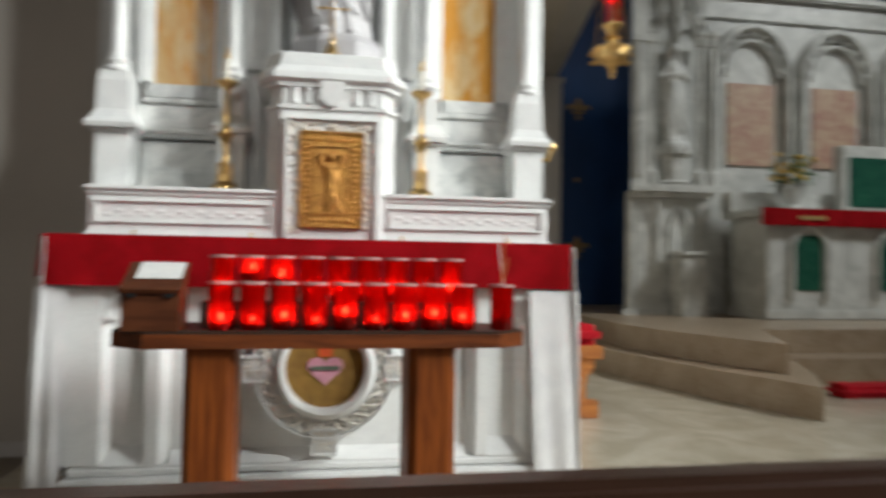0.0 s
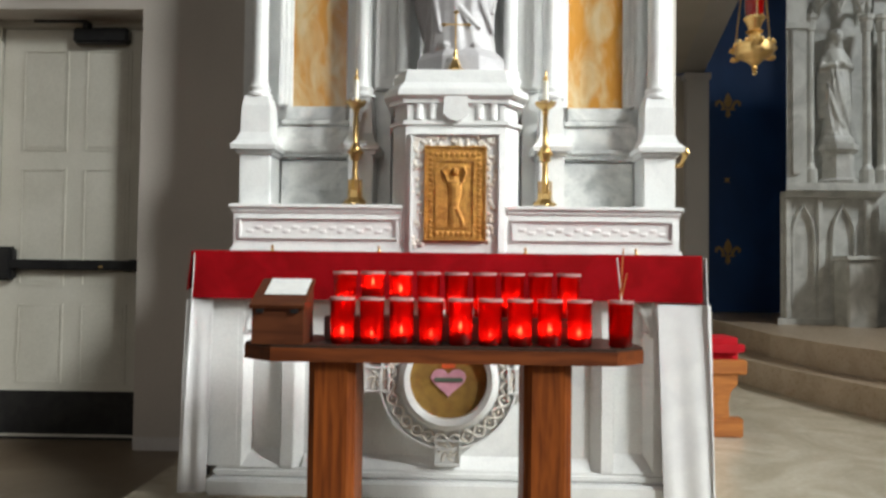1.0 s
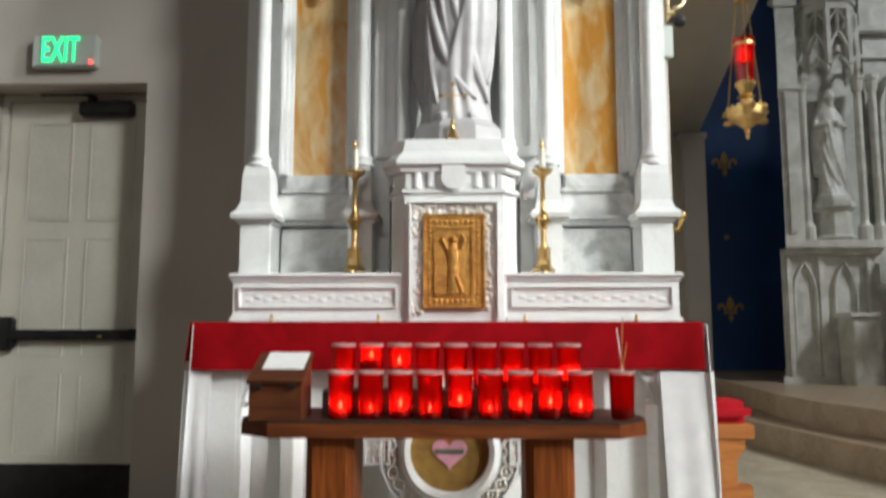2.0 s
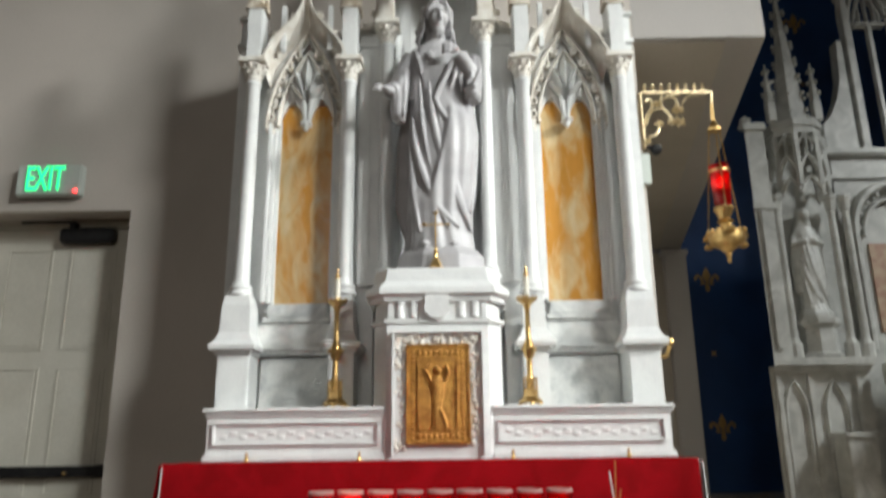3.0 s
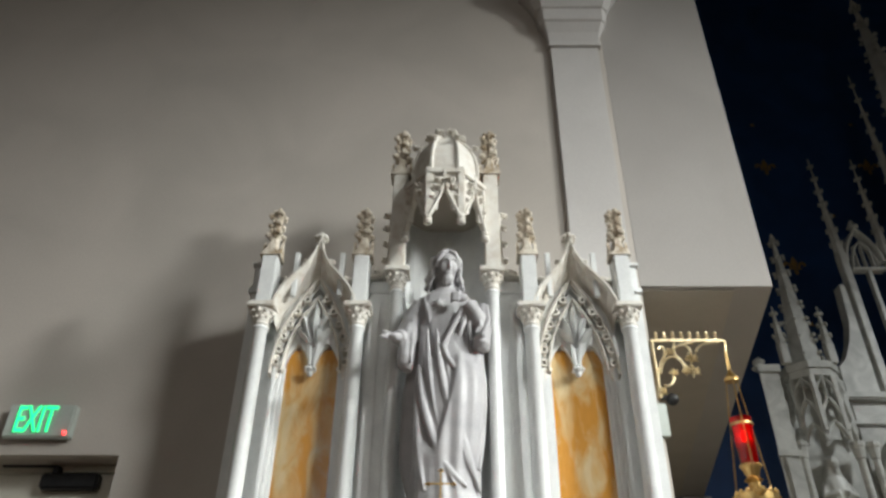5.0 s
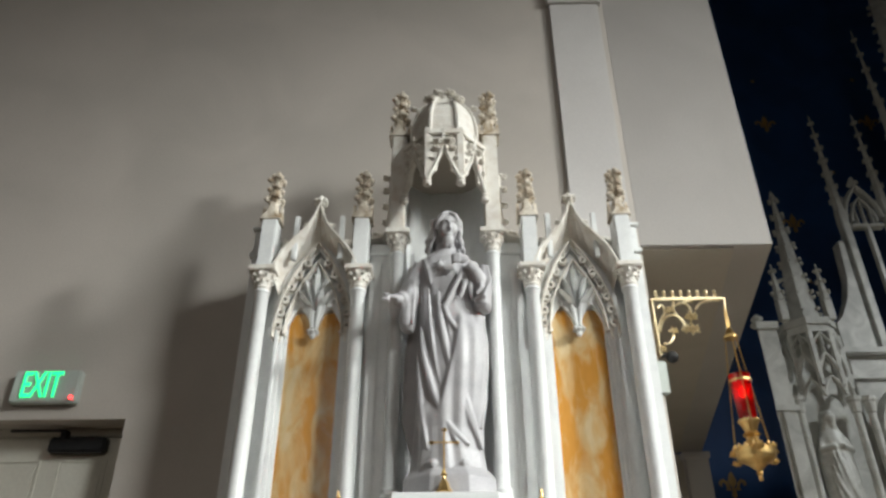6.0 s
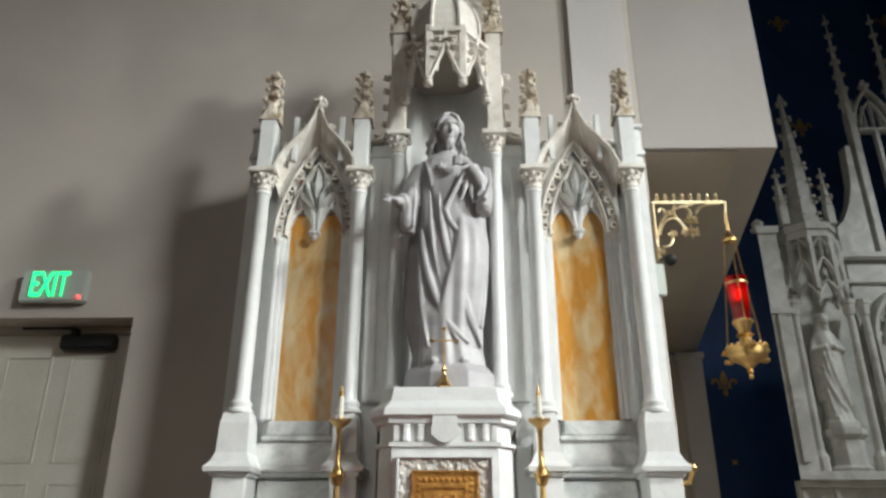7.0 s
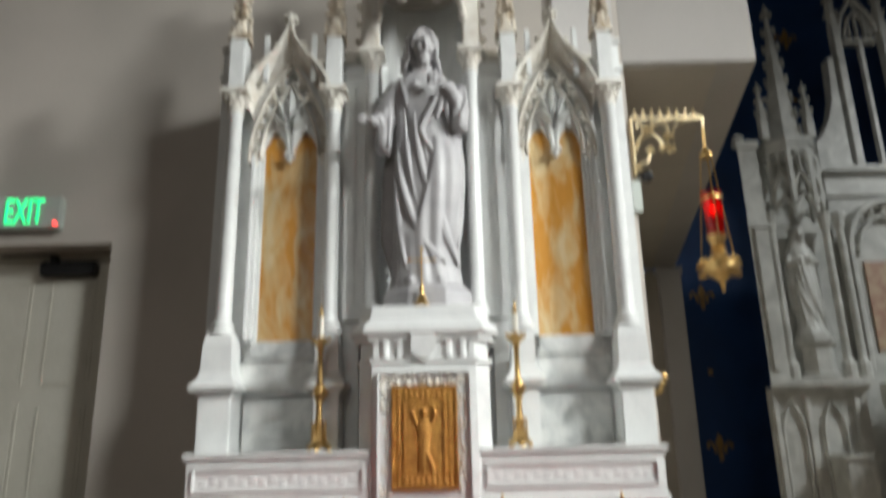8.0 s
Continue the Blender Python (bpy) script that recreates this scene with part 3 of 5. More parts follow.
for a, b, c, d in ((-0.137, 0.137, 1.438, 1.448), (-0.137, 0.137, 1.028, 1.038), (-0.137, -0.127, 1.038, 1.438), (0.127, 0.137, 1.038, 1.438), (-0.088, 0.088, 1.378, 1.388), (-0.088, 0.088, 1.085, 1.095), (-0.088, -0.078, 1.095, 1.378), (0.078, 0.088, 1.095, 1.378)):
    box(bm, a, b, 0.305, 0.315, c, d, 0.003)
part("door_border", bm, GILT, tdoor)
bm = B()
for i in range(17):
    for s in (-1, 1):
        ball(bm, (s * 0.107, 0.314, 1.05 + i * 0.0228), 0.010, 6, 4, 1, 0.6, 0.8)
for i in range(8):
    for z in (1.062, 1.412):
        ball(bm, (-0.08 + i * 0.023, 0.314, z), 0.011, 6, 4, 1, 0.6, 1)
tagged(part("door_ornament", bm, GILT, tdoor), kind="stuff")
bm = B()
loft(bm, [[(x + w * math.cos(a), 0.314 + 0.35 * w * math.sin(a), z) for a in [2 * math.pi * k / 10 for k in range(10)]] for x, z, w in ((0.0, 1.10, 0.03), (0.005, 1.13, 0.034), (-0.005, 1.18, 0.022), (0.0, 1.24, 0.03), (-0.005, 1.29, 0.034), (0.0, 1.315, 0.012))])
ball(bm, (-0.002, 0.312, 1.335), 0.019, 8, 6)
tube(bm, [(-0.03, 0.308, 1.29), (-0.055, 0.308, 1.34), (-0.03, 0.308, 1.36)], 0.008, 6)
tube(bm, [(0.03, 0.308, 1.29), (0.045, 0.308, 1.33), (0.035, 0.308, 1.355)], 0.010, 6)
tube(bm, [(0.01, 0.307, 1.17), (0.03, 0.307, 1.12), (0.035, 0.307, 1.10)], 0.010, 6)
part("door_figure", bm, GILT, tdoor)

# ---- side altar: reredos ----
part("back_slab", box(B(), -1.045, 1.045, 0.84, 1.12, 0.962, 3.255, 0.004), MARBLE, altar)
for s in (-1, 1):
    def X(a, b):
        return (min(s * a, s * b), max(s * a, s * b))
    wing = part("wing", box(B(), *X(0.33, 1.04), 0.76, 0.838, 1.19, 3.03), MARBLE, altar)
    part("outer_flank", box(B(), *X(0.99, 1.055), 0.66, 0.90, 1.53, 3.27, 0.006), MARBLE, wing)
    for z0, z1, o in ((3.271, 3.29, 0.012), (3.10, 3.13, 0.012)):
        part("flank_moulding", box(B(), *X(0.985 - o, 1.055 + o), 0.655 - o, 0.90, z0, z1, 0.004), MARBLE, wing)
    # dado
    part("dado_panel", box(B(), *X(0.53, 0.875), 0.735, 0.759, 1.20, 1.44, 0.004), GREY_MARBLE, wing, "grey veined marble dado panel")
    bm = B()
    box(bm, *X(0.40, 1.03), 0.70, 0.759, 1.455, 1.475, 0.005)
    box(bm, *X(0.40, 1.03), 0.68, 0.759, 1.475, 1.50, 0.008)
    box(bm, *X(0.40, 1.03), 0.71, 0.759, 1.50, 1.615, 0.006)
    box(bm, *X(0.53, 0.87), 0.69, 0.759, 1.615, 1.64, 0.006)
    box(bm, *X(0.55, 0.85), 0.705, 0.759, 1.64, 1.71, 0.006)
    part("sill", bm, GREY_MARBLE, wing, "veined marble sill")
    # onyx panel and its splayed mouldings
    part("onyx_panel", box(B(), *X(0.555, 0.825), 0.742, 0.759, 1.712, 2.80), ONYX, wing, "amber and cream onyx panel")
    for a, b, y in ((0.825, 0.842, 0.725), (0.842, 0.862, 0.70), (0.862, 0.885, 0.68), (0.535, 0.553, 0.725), (0.515, 0.535, 0.70), (0.495, 0.515, 0.68)):
        part("jamb_moulding", box(B(), *X(a, b), y, 0.759, 1.712, 2.70, 0.005), MARBLE, wing)
    # columns on their plinths
    for x in (0.96, 0.455):
        bm = B()
        lathe(bm, [(0.062, 0), (0.062, 0.012), (0.05, 0.024), (0.055, 0.045), (0.042, 0.06), (0.039, 0.09), (0.036, 1.12), (0.044, 1.13), (0.04, 1.145)], s * x, 0.62, 1.73, 18)
        col = part("column", bm, MARBLE, wing, smooth=True)
        bm = B()
        capital(bm, s * x, 0.62, 2.875, 3.0, 0.037)
        part("capital", bm, CREAM, col, "carved leafy capital", smooth=True)
        inner = x < 0.9
        w = 0.06 if inner else 0.075
        bm = B()
        box(bm, *X(x - w, x + w), 0.56, 0.74, 1.189, 1.445, 0.005)
        box(bm, *X(x - w - 0.015, x + w + 0.015), 0.545, 0.74, 1.445, 1.465, 0.006)
        loft(bm, [[(s * (x + a * q), 0.63 - b * 0.115 * (q / (w + 0.035)), z) for a, b in ((-1, 1), (1, 1), (1, -1), (-1, -1))] for q, z in ((w + 0.03, 1.465), (w + 0.035, 1.485), (w + 0.012, 1.51), (w - 0.004, 1.55), (w - 0.008, 1.68), (w - 0.018, 1.73))])
        part("column_plinth", bm, MARBLE, col)
        bm = B()
        box(bm, *X(x - 0.042, x + 0.042), 0.578, 0.70, 3.001, 3.30, 0.006)
        pin = part("pinnacle", bm, MARBLE, wing)
        bm = B()
        finial(bm, s * x, 0.63, 3.30, 0.33, 0.088)
        part("finial", bm, FINIAL, pin, "crocketed leaf finial")
    # tracery under a pointed arch
    cx = s * 0.69

    def at(path, dz=0):
        return [(cx + px, pz + dz) for px, pz in path]
    part("arch_moulding", ribbon(B(), at(pointed(0.205, 2.64, 3.20, 12)), 0.020, 0.660, 0.75), CREAM, wing)
    part("arch_moulding", ribbon(B(), at(pointed(0.150, 2.66, 3.08, 12)), 0.016, 0.675, 0.75), CREAM, wing)
    hood = [(-0.222, 2.97), (-0.212, 3.03), (-0.18, 3.105), (-0.125, 3.175), (-0.06, 3.25), (-0.025, 3.32), (0, 3.40)]
    hood = hood + [(-a, b) for a, b in hood[-2::-1]]
    part("hood_mould", ribbon(B(), at(hood), [0.026, 0.026, 0.024, 0.022, 0.02, 0.018, 0.014, 0.018, 0.02, 0.022, 0.024, 0.026, 0.026], 0.575, 0.76), CREAM, wing, "ogee hood mould")
    # splayed soffit from the hood back to the tracery arch
    soffit = list(zip(at(hood), at(pointed(0.200, 2.88, 3.215, 6))))
    part("hood_soffit", loft(B(), [[(h[0], 0.582, h[1]), (a[0], 0.698, a[1]), (a[0], 0.714, a[1] + 0.004), (h[0], 0.60, h[1] + 0.004)] for h, a in soffit]), CREAM, wing)
    bm = B()
    crocket(bm, cx, 0.60, 3.415, 0.030, 6)
    crocket(bm, cx, 0.60, 3.37, 0.018, 4)
    ball(bm, (cx, 0.60, 3.445), 0.014)
    for px, pz in ((-0.070, 3.27), (0.070, 3.27), (-0.165, 3.16), (0.165, 3.16)):
        crocket(bm, cx + px, 0.61, pz, 0.017, 5)
    tagged(part("hood_crocket", bm, CREAM, wing), kind="stuff")
    # spandrel plate over the arch, with a panel behind
    arc = [p for p in pointed(0.165, 2.70, 3.16, 12)]
    poly = [(-0.215, 2.70)] + [(-0.215, 3.02), (-0.13, 3.15), (-0.03, 3.24), (0.03, 3.24), (0.13, 3.15), (0.215, 3.02), (0.215, 2.70)] + arc[::-1]
    part("spandrel", prism(B(), at(poly), 0.705, 0.758), MARBLE, wing)
    part("cresting", box(B(), *X(0.42, 1.04), 0.80, 0.90, 3.256, 3.29, 0.006), CREAM, wing)
    for px in (-0.125, 0.125):
        part("spirelet", box(B(), cx + px - 0.014, cx + px + 0.014, 0.61, 0.64, 3.06, 3.335, 0.004), MARBLE, wing)
    plate = [(-0.155, 2.70), (-0.155, 2.66)]
    for sx in (-1, 1):
        seg = [(sx * 0.078 + q, 2.70 + 0.115 * (1 - abs(q / 0.066) ** 1.7)) for q in [(-1 + 2 * i / 10) * 0.066 for i in range(11)]]
        plate += seg + ([(-0.008, 2.665), (0.008, 2.665)] if sx < 0 else [])
    plate += [(0.155, 2.66), (0.155, 2.70)] + [p for p in pointed(0.155, 2.72, 3.13, 10)[::-1]]
    part("tracery_plate", prism(B(), at(plate), 0.715, 0.7415), MARBLE, wing)
    bm = B()
    for sx in (-1, 1):
        for px, pz, tx, tz in ((0.150, 2.70, 0.028, 3.02), (0.010, 2.70, 0.075, 2.98), (0.075, 2.815, 0.125, 2.90)):
            tube(bm, [(cx + sx * (px + (tx - px) * f + (0.03 if px > 0.1 else -0.015) * math.sin(math.pi * f)), 0.708, pz + (tz - pz) * f) for f in [q / 6 for q in range(7)]], 0.011, 6)
    for k, ang in enumerate((-40, -20, 0, 20, 40)):
        a = radians(ang)
        l = (0.17, 0.23, 0.30, 0.23, 0.17)[k]
        o = Vector((cx, 0.712, 2.80))
        d, n = Vector((math.sin(a), 0, math.cos(a))), Vector((math.cos(a), 0, -math.sin(a)))
        pts = [(0, 0, 0), (0.35, 0.014, 0), (0.7, 0.022, 0), (1, 0, 0), (0.7, -0.022, 0), (0.35, -0.014, 0)]
        vs = [bm.verts.new(o + d * l * p[0] + n * p[1]) for p in pts]
        m0, m1 = bm.verts.new(o + d * l * 0.35 + Vector((0, -0.065, 0))), bm.verts.new(o + d * l * 0.72 + Vector((0, -0.05, 0)))
        for q in ((vs[0], vs[1], m0), (vs[1], vs[2], m1, m0), (vs[2], vs[3], m1), (vs[3], vs[4], m1), (vs[4], vs[5], m0, m1), (vs[5], vs[0], m0)):
            bm.faces.new(q)
    ball(bm, (cx, 0.70, 2.650), 0.016, 8, 6)
    crocket(bm, cx, 0.70, 2.675, 0.024, 6)
    for sx in (-1, 1):
        for px, pz in ((0.145, 2.68), (0.130, 2.86)):
            ball(bm, (cx + sx * px, 0.712, pz), 0.014, 6, 4)
    tagged(part("leaf_fan", bm, MARBLE, wing, "carved leaf fan tracery"), kind="stuff")
    # pierced roundels between the two arch mouldings
    bm = B()
    for i in range(6):
        f = i / 6
        for sx in (-1, 1):
            ox, oz = cx + sx * 0.178 * (1 - f ** 1.9), 2.70 + 0.44 * f
            annulus(bm, ox, oz, 0.011, 0.021, 0.666, 0.704, 12)
            ball(bm, (ox - sx * 0.006, 0.672, oz + 0.034), 0.009, 6, 4)
    tagged(part("arch_roundel", bm, CREAM, wing, "pierced carved roundels along the arch"), kind="stuff")
    bm = B()
    for sx in (-1, 1):
        lathe(bm, [(0.008, 0), (0.018, 0.015), (0.014, 0.03), (0.02, 0.05), (0.02, 0.07)], cx + sx * 0.178, 0.70, 2.615, 8)
    tagged(part("arch_corbel", bm, CREAM, wing), kind="stuff")
    # recessed strip beside the niche
    part("niche_strip", box(B(), *X(0.30, 0.41), 0.70, 0.759, 1.80, 3.20, 0.006), MARBLE, wing)
    part("strip_moulding", box(B(), *X(0.29, 0.42), 0.68, 0.759, 3.12, 3.15, 0.006), MARBLE, wing)
    part("strip_fillet", box(B(), *X(0.345, 0.375), 0.685, 0.701, 1.85, 3.05, 0.006), MARBLE, wing)
    # flowing crocketed ramp from wing up to the canopy
    path = [(s * x, z) for x, z in ((0.42, 3.235), (0.36, 3.25), (0.325, 3.30), (0.312, 3.40), (0.308, 3.52), (0.31, 3.66))]
    part("ramp", ribbon(B(), path, 0.035, 0.70, 0.80), CREAM, wing)
    bm = B()
    for x, z in ((0.38, 3.275), (0.335, 3.36), (0.335, 3.47), (0.335, 3.58), (0.34, 3.67)):
        crocket(bm, s * x, 0.74, z, 0.022, 5)
    tagged(part("ramp_crocket", bm, CREAM, wing), kind="stuff")

# ---- niche and canopy ----
bm = B()
rings = []
for z in (1.797, 2.4, 3.1, 3.69):
    rings.append([(0.225 * math.cos(a), 0.66 + 0.20 * math.sin(a), z) for a in [math.pi * i / 14 for i in range(15)]] + [(-0.30, 0.66, z), (-0.30, 0.90, z), (0.30, 0.90, z), (0.30, 0.66, z)])
loft(bm, rings)
niche = part("niche", bm, MARBLE, altar)
part("niche_floor", box(B(), -0.225, 0.225, 0.5, 0.86, 1.75, 1.7965), MARBLE, niche)
for s in (-1, 1):
    bm = B()
    lathe(bm, [(0.055, 0), (0.055, 0.02), (0.042, 0.035), (0.046, 0.055), (0.034, 0.07), (0.033, 1.265), (0.04, 1.275), (0.036, 1.29)], s * 0.256, 0.62, 1.80, 16)
    c = part("niche_column", bm, MARBLE, niche, smooth=True)
    bm = B()
    capital(bm, s * 0.256, 0.62, 3.09, 3.22, 0.034)
    part("capital", bm, CREAM, c, "carved leafy capital", smooth=True)
    part("canopy_shaft", box(B(), s * 0.262 - 0.042, s * 0.262 + 0.042, 0.575, 0.70, 3.221, 3.86, 0.008), CREAM, niche)
    bm = B()
    finial(bm, s * 0.262, 0.63, 3.86, 0.36, 0.095)
    part("finial", bm, FINIAL, c, "crocketed leaf finial")
canopy = part("canopy", prism(B(), octo(0.088, 0.222, 0.40, 0.56, 0.84), 3.69, 3.735, "z"), CREAM, altar, "carved octagonal canopy over the niche")
# the brown colour puts the shade under the canopy into its ceiling
part("canopy_ceiling", prism(B(), octo(0.075, 0.21, 0.425, 0.57, 0.84), 3.625, 3.689, "z"), SOFFIT, canopy)
part("canopy_lip", prism(B(), octo(0.090, 0.224, 0.396, 0.557, 0.84), 3.736, 3.748, "z"), CREAM, canopy)
corners = [Vector((-0.222, 0.565, 0)), Vector((-0.09, 0.40, 0)), Vector((0.09, 0.40, 0)), Vector((0.222, 0.565, 0))]
for a, b in zip(corners, corners[1:]):
    d = (b - a)
    l = d.length
    rot = math.degrees(math.atan2(d.y, d.x))
    bm = B()
    half = l / 2
    arch = [(half * 0.92 * q, 3.47 + 0.155 * (1 - abs(q) ** 0.75)) for q in [1 - i / 8 for i in range(17)]]
    prism(bm, [(-half, 3.41), (-half, 3.69), (half, 3.69), (half, 3.41)] + [(x, z - 0.0) for x, z in arch], -0.006, 0.014)
    ob = part("canopy_face", bm, CREAM, canopy)
    ob.matrix_basis = pose((a.x + b.x) / 2, (a.y + b.y) / 2, 0, 0, 0, rot)
    bm = B()
    hood = [(-half * 0.9, 3.43), (-half * 0.72, 3.47), (-half * 0.5, 3.515), (-half * 0.25, 3.57), (0, 3.67)]
    ribbon(bm, hood + [(-x, z) for x, z in hood[-2::-1]], 0.016, -0.022, 0.0)
    for sx in (-1, 1):
        prism(bm, [(sx * half * 0.80, 3.44), (sx * half * 0.34, 3.55), (sx * half * 0.42, 3.475), (sx * half * 0.62, 3.47)], -0.004, 0.012)
    box(bm, -half, half, -0.022, -0.006, 3.715, 3.75, 0.004)
    box(bm, -0.008, 0.008, -0.026, -0.006, 3.665, 3.762, 0.003)
    for sx in (-1, 1):
        box(bm, sx * half * 0.86 - 0.006, sx * half * 0.86 + 0.006, -0.016, -0.006, 3.46, 3.715, 0.002)
        crocket(bm, sx * half * 0.36, -0.014, 3.665, 0.022, 6)
        crocket(bm, sx * half * 0.5, -0.012, 3.615, 0.02, 5)
        crocket(bm, sx * half * 0.72, -0.012, 3.55, 0.014, 5)
    ob2 = part("face_tracery", bm, CREAM, canopy)
    ob2.matrix_basis = ob.matrix_basis.copy()
for c in corners:
    bm = B()
    box(bm, c.x - 0.017, c.x + 0.017, c.y - 0.017, c.y + 0.017, 3.41, 3.765, 0.005)
    lathe(bm, [(0.004, -0.042), (0.020, -0.040), (0.027, -0.028), (0.020, -0.014), (0.026, -0.004), (0.02, 0.01), (0.017, 0.03)], c.x, c.y, 3.42, 10)
    part("pendant", bm, CREAM, canopy)
# ribbed dome
bm = B()
N = 8
prof = [(0.192, 3.755), (0.198, 3.82), (0.195, 3.89), (0.180, 3.96), (0.152, 4.03), (0.11, 4.09), (0.065, 4.125)]
ctr = (0, 0.62)
lathe(bm, prof, *ctr, 0, N, math.pi / 8)
dome = part("dome", bm, CREAM, canopy)
for i in range(N):
    a = math.pi / 8 + i * math.pi / 4
    bm = B()
    tube(bm, [(ctr[0] + (r + 0.004) * math.cos(a), ctr[1] + (r + 0.004) * math.sin(a), z) for r, z in prof], 0.012, 6)
    part("dome_rib", bm, CREAM, dome)
bm = B()
for i in range(8):
    a = math.pi / 8 + i * math.pi / 4
    crocket(bm, ctr[0] + 0.10 * math.cos(a), ctr[1] + 0.10 * math.sin(a), 4.135, 0.026, 5)
    crocket(bm, ctr[0] + 0.19 * math.cos(a), ctr[1] + 0.19 * math.sin(a), 4.03, 0.018, 5)
crocket(bm, ctr[0], ctr[1], 4.16, 0.03, 6)
tagged(part("dome_crocket", bm, CREAM, dome), kind="stuff")

# ---- statue in the niche ----


def robe_ring(z, w, d, cx, cy, amp, k, n=96, drape=None):
    ring = []
    for i in range(n):
        a = 2 * math.pi * i / n
        f = 1 + amp * (0.6 * math.sin(k * a + 5.0 * z) + 0.4 * math.sin((k + 5) * a + 3.1 * z + 1.0) + 0.35 * math.sin(3 * a + 5 * z))
        x, y = cx + w * f * math.cos(a), cy + d * f * math.sin(a)
        if drape and math.sin(a) < 0.35:
            e = drape(math.cos(a), z)
            x, y = x * (1 + 0.10 * e), y - 0.022 * e
        ring.append((x, y, z))
    return ring


def sculpture(name, at, mat, label, h=1.49, arms=True, voxel=0.005):
    """A robed marble figure on a rough block, carved from one stone."""
    k = h / 1.49
    bm = B()
    lathe(bm, [(0.203, 0), (0.206, 0.02), (0.203, 0.08), (0.18, 0.11), (0.14, 0.14)], 0.012, 0.0, 0, 8, math.pi / 8, 1.02, 0.82)
    ball(bm, (-0.06, -0.09, 0.135), 0.036, 8, 6, 0.9, 1.6, 0.7)
    ball(bm, (0.07, -0.08, 0.135), 0.036, 8, 6, 0.9, 1.6, 0.7)

    def drape(c, z):
        edge = 0.62 + 0.42 * c + 0.10 * math.sin(6 * c)
        return 1 / (1 + math.exp((z - edge) * 60)) * min(1, max(0, (z - 0.10) / 0.3))
    prof = [(0.10, 0.165, 0.135, 0.004, 0.0, 0.030), (0.14, 0.158, 0.128, 0.002, 0.0, 0.045), (0.20, 0.145, 0.115, 0.0, 0.0, 0.06), (0.30, 0.140, 0.108, 0.0, 0.0, 0.06), (0.45, 0.145, 0.108, 0.008, -0.008, 0.055), (0.60, 0.150, 0.112, 0.018, -0.014, 0.045), (0.72, 0.152, 0.112, 0.022, -0.014, 0.035), (0.85, 0.143, 0.105, 0.018, -0.004, 0.035), (0.97, 0.133, 0.10, 0.008, 0.0, 0.035), (1.06, 0.140, 0.10, 0.003, 0.0, 0.03), (1.14, 0.150, 0.092, 0.0, 0.0, 0.025), (1.195, 0.132, 0.08, 0.0, 0.0, 0.02), (1.225, 0.085, 0.065, 0.0, -0.002, 0.01), (1.25, 0.05, 0.05, 0.0, -0.008, 0.0), (1.30, 0.045, 0.048, 0.0, -0.012, 0.0)]
    rings = []
    for j in range(len(prof) - 1):
        a, b = prof[j], prof[j + 1]
        m = max(2, int((b[0] - a[0]) / 0.012))
        for s in range(m):
            f = s / m
            v = [p + (q - p) * f for p, q in zip(a, b)]
            rings.append(robe_ring(v[0], v[1], v[2], v[3], v[4], v[5], 11, 96, drape if arms else None))
    loft(bm, rings)
    # long folds that sweep down from the waist and across the shins to the other foot
    folds = (((-0.115, 0.80), (-0.105, 0.60), (-0.06, 0.42), (0.05, 0.22), 0.015), ((-0.035, 0.98), (-0.03, 0.72), (0.05, 0.43), (0.14, 0.24), 0.016),
             ((0.005, 0.86), (0.03, 0.60), (0.09, 0.38), (0.155, 0.20), 0.015), ((0.02, 0.82), (0.05, 0.74), (0.09, 0.70), (0.12, 0.69), 0.010),
             ((0.12, 0.64), (0.170, 0.54), (0.165, 0.44), (0.15, 0.30), 0.016), ((-0.125, 0.70), (-0.12, 0.50), (-0.105, 0.34), (-0.08, 0.20), 0.013),
             ((-0.08, 1.00), (-0.075, 0.86), (-0.07, 0.68), (-0.02, 0.48), 0.010),
             ((-0.05, 0.40), (0.0, 0.31), (0.05, 0.25), (0.10, 0.22), 0.011))
    for a, b, c, d, r in folds:
        pts = []
        for q in range(17):
            f = q / 16
            w = ((1 - f) ** 3, 3 * f * (1 - f) ** 2, 3 * f * f * (1 - f), f ** 3)
            x, z = (sum(u * p[m] for u, p in zip(w, (a, b, c, d))) for m in (0, 1))
            pts.append((x, -0.110 * math.sqrt(max(0.06, 1 - (x / 0.172) ** 2)) - 0.006 - 0.018 * max(0, 0.3 - z) / 0.2, z))
        tube(bm, pts, [1.3 * r * (0.15 + 0.85 * math.sin(math.pi * (0.06 + 0.88 * q / 16))) for q in range(17)], 8)
    if arms:
        # lowered arm with an open hand and a wide hanging sleeve
        tube(bm, [(-0.115, 0.0, 1.17), (-0.155, -0.01, 1.08), (-0.185, -0.03, 0.98), (-0.20, -0.075, 0.945), (-0.215, -0.115, 0.93)], [0.045, 0.048, 0.05, 0.045, 0.036], 14)
        tube(bm, [(-0.205, -0.10, 0.935), (-0.235, -0.15, 0.92)], [0.024, 0.021], 10)
        ball(bm, (-0.250, -0.165, 0.917), 0.027, 10, 6, 1.3, 1.0, 0.5)
        for q in range(4):
            tube(bm, [(-0.245 - 0.007 * q, -0.180, 0.915), (-0.290 + 0.012 * q, -0.205, 0.893 - 0.004 * q)], 0.0075, 6)
        tube(bm, [(-0.235, -0.165, 0.925), (-0.285, -0.170, 0.94)], 0.008, 6)
